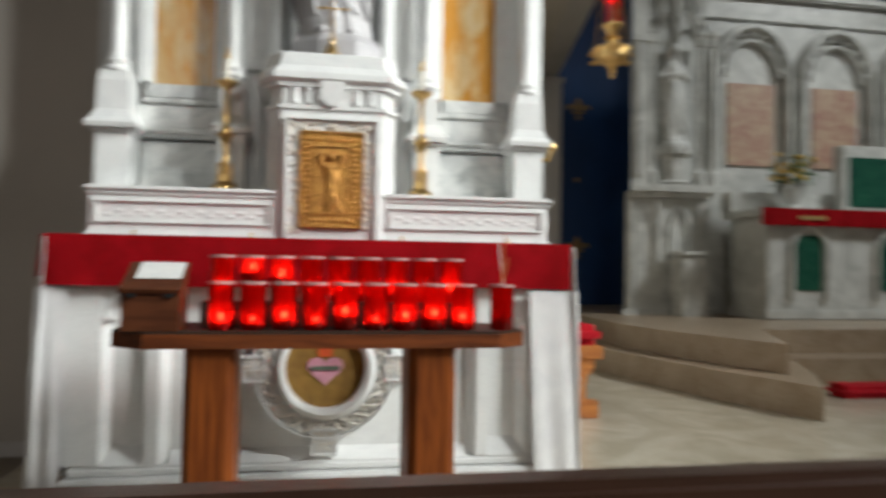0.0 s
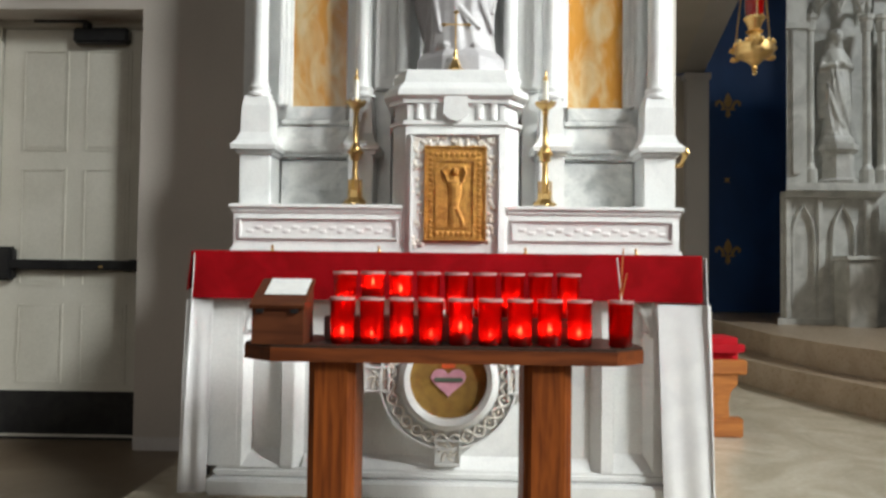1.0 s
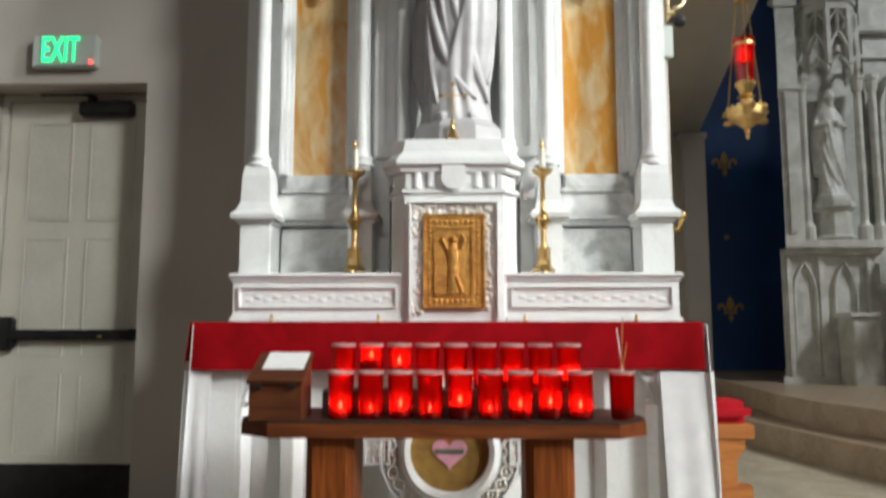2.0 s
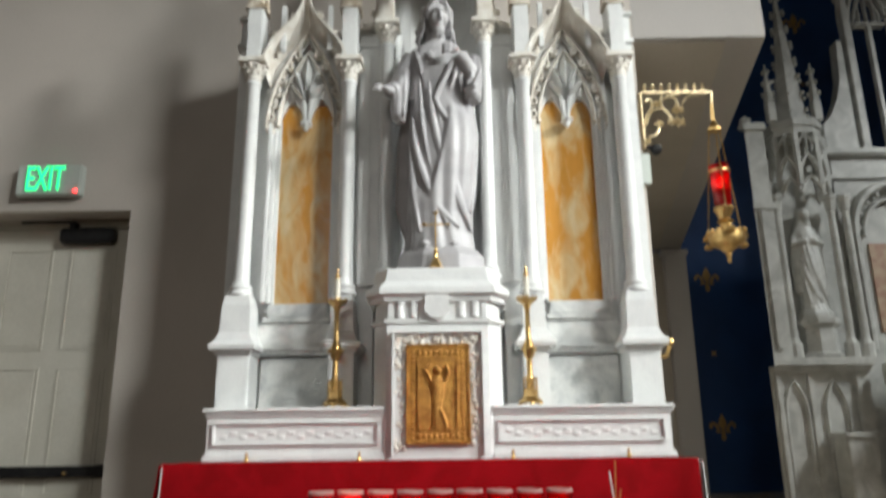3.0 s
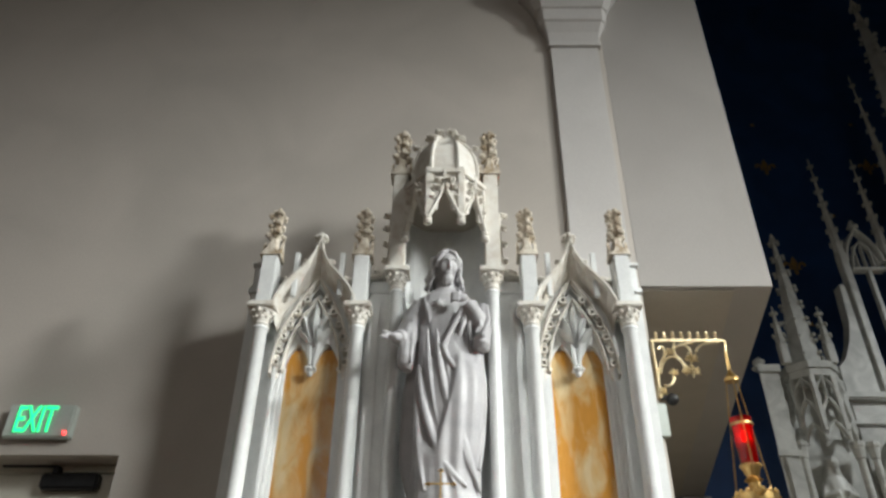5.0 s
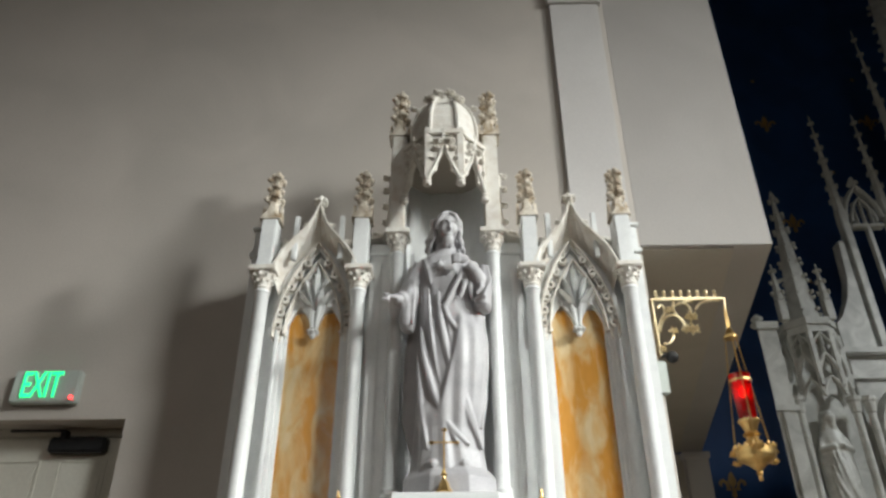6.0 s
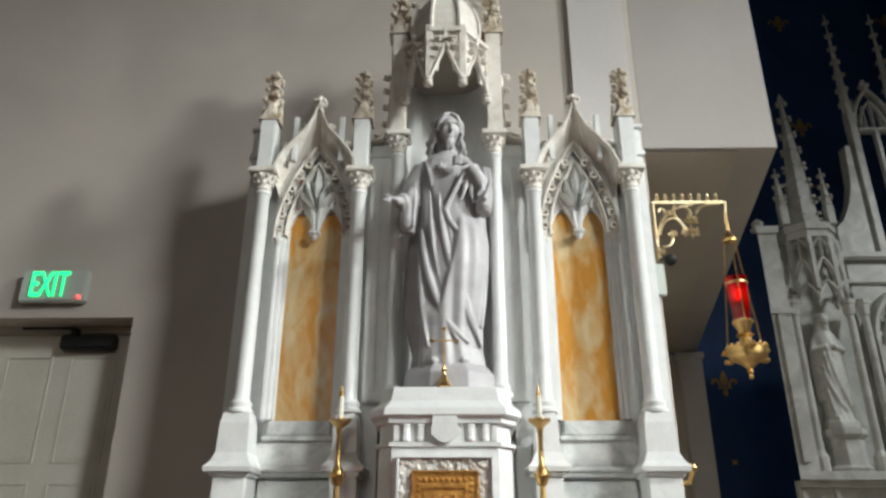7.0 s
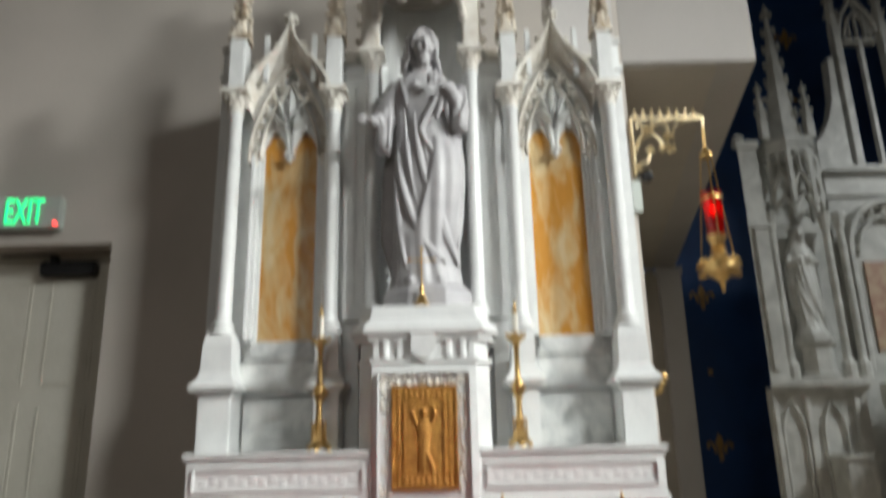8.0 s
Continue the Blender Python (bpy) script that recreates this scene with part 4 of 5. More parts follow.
        loft(bm, [[(cx + w * math.cos(q * math.pi / 8) * (1 + 0.12 * math.sin(q * 1.9)), cy + d * math.sin(q * math.pi / 8), z) for q in range(16)] for z, cx, cy, w, d in ((1.08, -0.150, -0.02, 0.030, 0.04), (0.98, -0.168, -0.045, 0.040, 0.065), (0.90, -0.176, -0.060, 0.040, 0.060), (0.84, -0.180, -0.062, 0.040, 0.055), (0.80, -0.178, -0.060, 0.034, 0.045), (0.78, -0.172, -0.055, 0.020, 0.03))])
        tube(bm, [(-0.15, -0.075, 1.05), (-0.148, -0.108, 0.93), (-0.152, -0.105, 0.80)], [0.008, 0.012, 0.006], 8)
        tube(bm, [(-0.17, -0.06, 1.02), (-0.195, -0.108, 0.91), (-0.198, -0.100, 0.81)], [0.008, 0.011, 0.006], 8)
        # mantle hanging behind the figure
        loft(bm, [[(x0 + (x1 - x0) * (0.5 - 0.5 * math.cos(q * math.pi / 8)), 0.045 + 0.03 * math.sin(q * math.pi / 8) + 0.006 * math.sin(q * 2.3), z) for q in range(16)] for z, x0, x1 in ((1.12, -0.12, 0.14), (0.9, -0.17, 0.19), (0.7, -0.195, 0.195), (0.5, -0.20, 0.19), (0.36, -0.202, 0.17), (0.22, -0.165, 0.155), (0.12, -0.13, 0.15))])
        # bent arm, hand before the breast, sleeve gathered over the elbow
        tube(bm, [(0.115, 0.0, 1.17), (0.155, -0.01, 1.09), (0.180, -0.03, 1.00), (0.175, -0.08, 1.00), (0.135, -0.13, 1.075), (0.105, -0.14, 1.11)], [0.045, 0.048, 0.048, 0.042, 0.034, 0.026], 14)
        ball(bm, (0.078, -0.150, 1.135), 0.028, 10, 6, 1.2, 0.7, 0.9)
        for q in range(4):
            tube(bm, [(0.070, -0.166, 1.152 - 0.014 * q), (0.040, -0.166, 1.155 - 0.014 * q), (0.030, -0.150, 1.150 - 0.014 * q)], 0.0075, 6)
        tube(bm, [(0.075, -0.160, 1.155), (0.060, -0.160, 1.182)], 0.007, 6)
        loft(bm, [[(cx + w * math.cos(q * math.pi / 8) * (1 + 0.12 * math.sin(q * 2.1)), cy + d * math.sin(q * math.pi / 8), z) for q in range(16)] for z, cx, cy, w, d in ((1.14, 0.180, -0.05, 0.022, 0.035), (1.05, 0.182, -0.06, 0.034, 0.06), (0.96, 0.176, -0.065, 0.040, 0.072), (0.90, 0.170, -0.07, 0.042, 0.07), (0.88, 0.170, -0.07, 0.028, 0.05))])
        tube(bm, [(0.20, -0.08, 1.13), (0.205, -0.12, 1.02), (0.175, -0.145, 0.93), (0.13, -0.125, 0.92)], [0.008, 0.012, 0.013, 0.008], 8)
        tube(bm, [(0.165, -0.11, 1.06), (0.165, -0.14, 0.98), (0.14, -0.14, 0.945)], [0.008, 0.010, 0.007], 8)
        # mantle's edge falling from the hand to the waist, then round the hip
        tube(bm, [(0.085, -0.130, 1.10), (0.055, -0.125, 1.02), (0.018, -0.122, 0.94), (-0.006, -0.120, 0.885), (0.01, -0.122, 0.83), (0.045, -0.126, 0.77), (0.10, -0.118, 0.70)], [0.010, 0.013, 0.014, 0.014, 0.012, 0.010, 0.004], 10)
        tube(bm, [(0.10, -0.120, 1.08), (0.085, -0.118, 1.0), (0.07, -0.122, 0.93)], [0.008, 0.013, 0.006], 8)
        tube(bm, [(0.115, -0.115, 1.05), (0.115, -0.11, 0.98), (0.12, -0.112, 0.92)], [0.008, 0.012, 0.006], 8)
        ball(bm, (0.075, -0.070, 0.72), 0.10, 14, 10, 0.72, 0.62, 1.5)
        # open neck of the mantle and the heart on the breast
        for sx in (-1, 1):
            tube(bm, [(sx * 0.10, -0.045, 1.19), (sx * 0.085, -0.085, 1.11), (sx * 0.070, -0.105, 1.02)], [0.010, 0.011, 0.006], 8)
        tube(bm, [(-0.06, -0.05, 1.215), (0.0, -0.075, 1.190), (0.06, -0.05, 1.215)], 0.007, 8)
        ball(bm, (-0.028, -0.102, 1.125), 0.020, 8, 6, 0.9, 0.5, 1.1)
        for q in range(8):
            tube(bm, [(-0.028, -0.100, 1.125), (-0.028 + 0.034 * math.cos(q * math.pi / 4), -0.094, 1.125 + 0.036 * math.sin(q * math.pi / 4))], 0.004, 5)
    else:
        tube(bm, [(-0.13, 0, 1.12), (-0.17, -0.03, 0.98), (-0.04, -0.13, 1.02)], [0.045, 0.05, 0.03], 10)
        tube(bm, [(0.13, 0, 1.12), (0.17, -0.03, 0.98), (0.04, -0.13, 1.02)], [0.045, 0.05, 0.03], 10)
        loft(bm, [[(w * math.cos(a), 0.02 + d * math.sin(a), z) for a in [2 * math.pi * q / 20 for q in range(20)]] for z, w, d in ((0.35, 0.19, 0.09), (0.7, 0.205, 0.10), (1.0, 0.19, 0.10), (1.15, 0.15, 0.09), (1.3, 0.085, 0.085), (1.45, 0.075, 0.08), (1.49, 0.03, 0.03))])
    # head, hair and beard as plain masses, the head turned and bowed a little
    first = len(bm.verts)
    ball(bm, (0.0, -0.030, 1.372), 0.060, 16, 12, 0.80, 1.0, 1.40)
    tube(bm, [(0.0, -0.088, 1.402), (0.0, -0.102, 1.362), (0.0, -0.086, 1.354)], [0.006, 0.010, 0.007], 8)
    for sx in (-1, 1):
        tube(bm, [(sx * 0.006, -0.090, 1.406), (sx * 0.026, -0.088, 1.412), (sx * 0.044, -0.066, 1.402)], 0.0042, 8)
        ball(bm, (sx * 0.024, -0.070, 1.362), 0.022, 8, 6, 0.9, 0.8, 1.4)
        # parted hair over the brow, falling in wavy locks to the shoulder
        tube(bm, [(sx * 0.003, -0.052, 1.470), (sx * 0.030, -0.060, 1.455), (sx * 0.050, -0.050, 1.42), (sx * 0.057, -0.036, 1.37)], [0.009, 0.011, 0.012, 0.011], 10)
        for dy, r, w in ((-0.026, 0.012, 0.0), (0.000, 0.020, 1.4), (0.032, 0.026, 2.6)):
            pts = [(sx * (0.062 + 0.022 * f + 0.007 * math.sin(9 * f + w)), dy + 0.008 * math.sin(7 * f + w), 1.44 - 0.215 * f) for f in [q / 9 for q in range(10)]]
            tube(bm, pts, [r * (0.7 + 0.3 * math.sin(3 * q)) * (1 if q < 8 else 0.7) for q in range(10)], 8)
    ball(bm, (0.0, -0.082, 1.334), 0.010, 8, 6, 1.9, 0.8, 0.5)
    ball(bm, (0.0, -0.068, 1.302), 0.030, 10, 8, 0.95, 0.8, 1.15)
    for sx in (-1, 1):
        tube(bm, [(sx * 0.010, -0.075, 1.30), (sx * 0.012, -0.075, 1.265)], [0.016, 0.006], 8)
    ball(bm, (0.0, 0.010, 1.420), 0.070, 16, 12, 0.92, 1.0, 1.0)
    ball(bm, (0.0, 0.035, 1.34), 0.066, 12, 8, 1.0, 0.8, 1.6)
    bm.verts.ensure_lookup_table()
    turn, tilt = radians(12), radians(11)
    for v in bm.verts[first:]:
        x, y, z = v.co.x, v.co.y, v.co.z - 1.28
        y, z = y * math.cos(tilt) - z * math.sin(tilt), y * math.sin(tilt) + z * math.cos(tilt)
        v.co = (x * math.cos(turn) - y * math.sin(turn), x * math.sin(turn) + y * math.cos(turn), z + 1.28)
    for v in bm.verts:
        v.co = Vector((v.co.x * 1.06, v.co.y, v.co.z)) * k
    ob = finish(name, bm, mat, False)
    ob.matrix_basis = pose(*at)
    r = ob.modifiers.new("blend", "REMESH")
    r.mode, r.voxel_size, r.use_smooth_shade = "VOXEL", voxel, True
    s = ob.modifiers.new("soften", "SMOOTH")
    s.factor, s.iterations = 0.4, 1
    return tagged(ob, label, "statue")


sculpture("statue", (0.030, 0.55, 1.7975), STATUE, "grey white marble robed statue standing in the niche")

# ---- altar cloths ----
cloth = thing("altar_cloth", (0, 0, 0.78), "red altar cloth with a hanging front edge", "altar cloth")
bm = B()
rings = []
for i in range(121):
    x = -1.008 + 2.006 * i / 120
    w = 0.005 * math.sin(x * 9) + 0.004 * math.sin(x * 23 + 1)
    sag = 0.004 * math.sin(x * 3)
    rings.append([(x, 0.012, 0.190), (x, -0.006, 0.188), (x, -0.012, 0.17), (x, -0.012 + w * 0.5, 0.09), (x, -0.014 + w * 1.6, 0.002 + sag), (x, -0.010 + w * 1.6, 0.002 + sag), (x, -0.007 + w * 0.5, 0.09), (x, -0.005, 0.17), (x, 0.012, 0.184)])
loft(bm, rings)
part("front_drop", bm, RED_CLOTH, cloth, smooth=True)
part("top_runner", box(B(), -1.008, 0.998, 0.013, 0.32, 0.183, 0.188), RED_CLOTH, cloth)
bm = B()
loft(bm, [[(-1.012 - 0.004 * math.sin(q * 2) - 0.02 * (1 - z / 0.18), -0.008 + 0.04 * q, z), (-1.018 - 0.004 * math.sin(q * 2) - 0.02 * (1 - z / 0.18), -0.008 + 0.04 * q, z)][::1] + [(-1.018, -0.008 + 0.04 * q, 0.186), (-1.010, -0.008 + 0.04 * q, 0.186)] for q in range(8) for z in (0.03 + 0.005 * (q % 2),)])
part("side_drop", bm, RED_CLOTH, cloth)
for s in (-1, 1):
    lin = thing("linen_cloth", (s * 1.012 if s > 0 else -1.004, 0, 0.0), "white linen cloth hanging over the altar end", "altar cloth", "linen end cloths")
    bm = B()
    rings = []
    for j in range(26):
        z = 0.958 - 0.94 * j / 25
        f = j / 25
        out = [(s * (0.004 + 0.022 * f + 0.016 * f * math.sin(q * 1.15) + 0.004 * math.sin(q * 2.7 + z * 5)), -0.018 - 0.012 * f + 0.028 * q, z) for q in range(22)]
        inn = [(x - s * 0.004, y, z) for x, y, z in out[::-1]]
        rings.append(out + inn)
    loft(bm, rings)
    part("hanging_fold", bm, LINEN, lin, smooth=True)
    z1 = 0.775
    bm = B()
    rings = []
    for j in range(18):
        z = z1 - (z1 - 0.02) * j / 17
        f = j / 17
        x0, x1 = (-0.185 + 0.02 * f, 0.022 + 0.012 * f) if s > 0 else (-0.03 - 0.014 * f, 0.075 - 0.01 * f)
        line = [(x0 + (x1 - x0) * q / 12, -0.003 - 0.007 * math.sin(q * 0.9 + 2 * z) * f - 0.022 * f, z) for q in range(13)]
        rings.append(line + [(x, y + 0.004, zz) for x, y, zz in line[::-1]])
    loft(bm, rings)
    part("front_fold", bm, LINEN, lin, smooth=True)
for x in (-0.80, -0.33, 0.31, 0.79):
    clip = thing("cloth_clip", (x + 0.025, 0.30, 0.9685), "small brass clip on the altar cloth", "clip", "cloth clips")
    bm = B()
    lathe(bm, [(0.010, 0), (0.008, 0.012), (0.004, 0.02), (0.008, 0.028), (0.001, 0.036)], 0, 0, 0, 8)
    part("knob", bm, GOLD, clip)

# ---- candlesticks and crucifix ----


def candlestick(at):
    t = thing("candlestick", at, "tall brass gothic candlestick with a white candle", "candlestick", "altar candlesticks")
    bm = B()
    lathe(bm, [(0.052, 0.012), (0.054, 0.02), (0.045, 0.03), (0.034, 0.04), (0.030, 0.07), (0.024, 0.075)], 0, 0, 0, 6)
    part("base", bm, GOLD, t)
    for i in range(3):
        a = i * 2.094 + 0.52
        part("foot", ball(B(), (0.048 * math.cos(a), 0.048 * math.sin(a), 0.008), 0.012, 8, 6), GOLD, t)
    bm = B()
    for i in range(6):
        a = i * math.pi / 3
        box(bm, 0.028 * math.cos(a) - 0.004, 0.028 * math.cos(a) + 0.004, 0.028 * math.sin(a) - 0.004, 0.028 * math.sin(a) + 0.004, 0.03, 0.115)
        ball(bm, (0.028 * math.cos(a), 0.028 * math.sin(a), 0.12), 0.006, 6, 4)
    part("base_gallery", bm, GOLD, t)
    bm = B()
    lathe(bm, [(0.022, 0.06), (0.016, 0.13), (0.013, 0.15), (0.013, 0.21), (0.021, 0.215), (0.026, 0.235), (0.029, 0.255), (0.022, 0.28), (0.016, 0.285), (0.012, 0.30), (0.011, 0.43), (0.016, 0.437), (0.012, 0.445)], 0, 0, 0, 12)
    part("stem", bm, GOLD, t, smooth=True)
    bm = B()
    for i in range(6):
        a = i * math.pi / 3
        ball(bm, (0.027 * math.cos(a), 0.027 * math.sin(a), 0.25), 0.010, 6, 4)
    part("knop", bm, GOLD, t)
    bm = B()
    lathe(bm, [(0.012, 0.44), (0.02, 0.455), (0.045, 0.475), (0.047, 0.482), (0.04, 0.484), (0.014, 0.478), (0.014, 0.495)], 0, 0, 0, 14)
    for i in range(12):
        a = i * math.pi / 6
        ball(bm, (0.044 * math.cos(a), 0.044 * math.sin(a), 0.486), 0.006, 6, 4)
    part("drip_pan", bm, GOLD, t)
    bm = B()
    lathe(bm, [(0.013, 0.485), (0.013, 0.585), (0.008, 0.59)], 0, 0, 0, 12)
    c = part("candle", bm, WAX, t, "short white candle", smooth=True)
    bm = B()
    lathe(bm, [(0.011, 0.588), (0.012, 0.60), (0.006, 0.61), (0.005, 0.625), (0.001, 0.64)], 0, 0, 0, 8)
    part("candle_cap", bm, GOLD, c, "small brass candle follower")
    return t


candlestick((-0.437, 0.45, 1.188))
candlestick((0.435, 0.45, 1.188))
cross = thing("altar_crucifix", (0.02, 0.37, 1.795), "small brass standing crucifix", "crucifix")
bm = B()
lathe(bm, [(0.036, 0), (0.036, 0.008), (0.026, 0.02), (0.018, 0.045), (0.012, 0.055)], 0, 0, 0, 6)
lathe(bm, [(0.01, 0.05), (0.009, 0.07), (0.014, 0.078), (0.009, 0.086), (0.006, 0.10)], 0, 0, 0, 8)
part("base", bm, GOLD, cross)
part("upright", box(B(), -0.0035, 0.0035, -0.003, 0.003, 0.095, 0.265, 0.002), GOLD, cross)
part("crossbar", box(B(), -0.055, 0.055, -0.003, 0.003, 0.210, 0.217, 0.002), GOLD, cross)
for x, z in ((-0.055, 0.213), (0.055, 0.213), (0, 0.27)):
    bm = B()
    crocket(bm, x, 0, z, 0.010, 4)
    part("cross_end", bm, GOLD, cross)

# ---- votive stand ----
K = 0.912


def nearer(x, y, z):
    """Places of the stand, drawn in towards the kneeler rail."""
    return (0.05 + (x - 0.05) * K, -2.86 + (y + 2.86) * K, 0.9 + (z - 0.9) * K)



stand = thing("votive_stand", nearer(0.025, -0.32, 0), "reddish stained oak votive candle stand", "candle stand", k=K)
top = [(-0.600, -0.15), (0.545, -0.15), (0.652, -0.06), (0.652, 0.16), (0.57, 0.24), (-0.61, 0.24), (-0.712, 0.16), (-0.712, -0.06)]
part("tabletop", prism(B(), top, 0.592, 0.638, "z"), TABLE_WOOD, stand)
part("top_board", prism(B(), [(x * 0.995, y * 0.985) for x, y in top], 0.6385, 0.648, "z"), WOOD_TOP, stand, "dark stained top board")
part("riser", box(B(), -0.45, 0.49, 0.0, 0.12, 0.6485, 0.735, 0.004), WOOD_TOP, stand)
for x0, x1 in ((-0.482, -0.322), (0.245, 0.405)):
    part("leg", prism(B(), [(x0 + 0.025, -0.115), (x1 - 0.025, -0.115), (x1, -0.09), (x1, 0.11), (x0, 0.11), (x0, -0.09)], -0.0868, 0.5915, "z"), WOOD, stand)


def votive(at, flame, dark=False):
    t = thing("votive_candle", nearer(*at), "dark red glass votive cup holding lighting sticks" if dark else ("red glass votive candle burning on the stand" if flame else "red glass votive candle, unlit, on the stand"), "votive candle", "votive candles", k=K)
    bm = B()
    lathe(bm, [(0.001, 0.004), (0.034, 0.0), (0.039, 0.006), (0.0405, 0.05), (0.043, 0.154), (0.0405, 0.154), (0.038, 0.05), (0.035, 0.012), (0.001, 0.012)], 0, 0, 0, 20)
    part("glass_cup", bm, RED_GLASS, t, smooth=True)
    bm = B()
    rings = []
    for i in range(20):
        a = 2 * math.pi * i / 20
        rings.append([(r * math.cos(a), r * math.sin(a), z) for r, z in ((0.0438, 0.148), (0.0438, 0.1575), (0.0395, 0.1575), (0.0395, 0.148))])
    loft(bm, rings + [rings[0]], caps=False)
    part("rim", bm, RIM, t, "pale frosted rim")
    part("wax", lathe(B(), [(0.031, 0.014), (0.033, 0.02), (0.033, 0.03 if not flame else 0.016 + flame * 0.5)], 0, 0, 0, 12), DARK_WAX, t)
    if flame:
        q = 0.85 if flame > 0.015 else 0.55
        part("flame", lathe(B(), [(0.001, 0), (0.0055 * q, 0.006 * q), (0.006 * q, 0.012 * q), (0.0036 * q, 0.024 * q), (0.0005, 0.033 * q)], 0.0, 0.0, 0.022 + flame * 0.5, 8), FLAME, t, "glowing candle flame", smooth=True)
    return t


front = {0: 0.02, 1: 0.012, 2: 0.03, 3: 0.01, 4: 0.06, 5: 0.012, 6: 0.035, 7: 0.05, 8: 0.025}
back = {0: 0.02, 1: 0.17, 2: 0.13, 3: 0.012, 4: 0.02, 5: 0.012, 6: 0.03, 7: 0.012, 8: 0.04}
for i in range(9):
    votive((0.025 - 0.372 + 0.1005 * i, -0.405 + 0.004 * (i % 3), 0.648), front.get(i, 0))
    votive((0.025 - 0.386 + 0.1 * i, -0.265, 0.7355), back.get(i, 0))
cup = votive((0.025 + 0.57, -0.40, 0.648), 0, True)
for x1, y1, z1, m in ((0.012, 0.02, 0.335, BENCH_WOOD), (-0.010, 0.015, 0.30, PAPER), (0.02, 0.0, 0.25, BENCH_WOOD)):
    part("lighting_stick", tube(B(), [(-x1, -y1, 0.06), (x1, y1, z1)], 0.0022, 6), m, cup, "thin wooden lighting stick")

donation = thing("offering_box", nearer(0.025 - 0.575, -0.40, 0.648), "brown wooden offering box with a sloping lid", "box", k=K)
part("box_body", prism(B(), [(-0.07, 0.0), (0.09, 0.0), (0.09, 0.20), (-0.07, 0.122)], -0.088, 0.084, "x"), BOX_WOOD, donation)
part("lid", prism(B(), [(-0.082, 0.118), (0.09, 0.204), (0.09, 0.216), (-0.086, 0.13)], -0.094, 0.09, "x"), BOX_WOOD, donation)
part("lid_card", prism(B(), [(-0.022, 0.1635), (0.083, 0.2145), (0.083, 0.2165), (-0.022, 0.1655)], -0.060, 0.080, "x"), PAPER, donation, "white card on the lid")
for x in (-0.06, 0.055):
    part("hinge", box(B(), x - 0.012, x + 0.012, -0.085, -0.07, 0.105, 0.118, 0.002), BLACK, donation)

# ---- stool beside the altar ----
stool = thing("kneeler_bench", (1.455, 1.32, 0), "golden oak bench with a red cushion", "bench")
part("cushion", box(B(), -0.185, 0.185, -0.15, 0.15, 0.425, 0.545, 0.04), RED_PAD, stool, "red velvet cushion")
part("seat", box(B(), -0.185, 0.185, -0.15, 0.15, 0.345, 0.4245, 0.008), BENCH_WOOD, stool)
for y in (-0.11, 0.11):
    part("end_panel", prism(B(), [(-0.14, 0.3445), (0.14, 0.3445), (0.135, 0.29), (0.10, 0.25), (0.085, 0.19), (0.09, 0.1055), (-0.09, 0.1055), (-0.085, 0.19), (-0.10, 0.25), (-0.135, 0.29)], y - 0.022, y + 0.022), BENCH_WOOD, stool)
part("stretcher", box(B(), -0.02, 0.02, -0.0875, 0.0875, 0.17, 0.24, 0.004), BENCH_WOOD, stool)
for y in (-0.11, 0.11):
    part("foot_block", box(B(), -0.165, 0.165, y - 0.035, y + 0.035, 0.0, 0.105, 0.008), BENCH_WOOD, stool)

# ---- sanctuary lamp ----
bracket = thing("lamp_bracket", (1.25, 1.16, 2.70), "ornate gilt bracket fixed to the wall", "bracket")
part("wall_strap", box(B(), -0.006, 0.008, -0.012, 0.04, 0.0, 0.37, 0.004), PALE_BRASS, bracket)
part("top_bar", box(B(), 0.0085, 0.42, -0.010, 0.010, 0.352, 0.372, 0.004), PALE_BRASS, bracket)
for i in range(8):
    bm = B()
    tube(bm, [(0.03 + i * 0.05, 0, 0.372), (0.03 + i * 0.05, 0, 0.405)], 0.005, 6)
    crocket(bm, 0.03 + i * 0.05, 0, 0.388, 0.011, 4)
    ball(bm, (0.03 + i * 0.05, 0, 0.41), 0.011, 8, 6)
    part("cresting", bm, PALE_BRASS, bracket)


def scroll(cx, cz, r, a0, a1, shrink, n=22):
    return [(cx + r * (1 - shrink * i / n) * math.cos(a0 + (a1 - a0) * i / n), 0, cz + r * (1 - shrink * i / n) * math.sin(a0 + (a1 - a0) * i / n)) for i in range(n + 1)]


def sweep(pts, n=14):
    """A smooth line in the bracket's plane through four guiding points."""
    a, b, c, d = pts
    out = []
    for i in range(n + 1):
        f = i / n
        w = ((1 - f) ** 3, 3 * f * (1 - f) ** 2, 3 * f * f * (1 - f), f ** 3)
        out.append((sum(q * p[0] for q, p in zip(w, pts)), 0, sum(q * p[1] for q, p in zip(w, pts))))
    return out


for sc in (scroll(0.24, 0.11, 0.235, math.pi, math.pi / 2, 0.0), sweep(((0.022, 0.15), (0.05, 0.31), (0.19, 0.27), (0.165, 0.17))), sweep(((0.13, 0.345), (0.10, 0.27), (0.15, 0.24), (0.20, 0.165))), sweep(((0.15, 0.33), (0.20, 0.35), (0.23, 0.31), (0.215, 0.25))), sweep(((0.25, 0.29), (0.27, 0.34), (0.32, 0.35), (0.40, 0.353))), sweep(((0.06, 0.25), (0.08, 0.33), (0.04, 0.34), (0.03, 0.30))), sweep(((0.03, 0.08), (0.09, 0.06), (0.12, 0.16), (0.07, 0.16)))):
    part("scroll", tube(B(), sc, 0.0085, 6), PALE_BRASS, bracket)
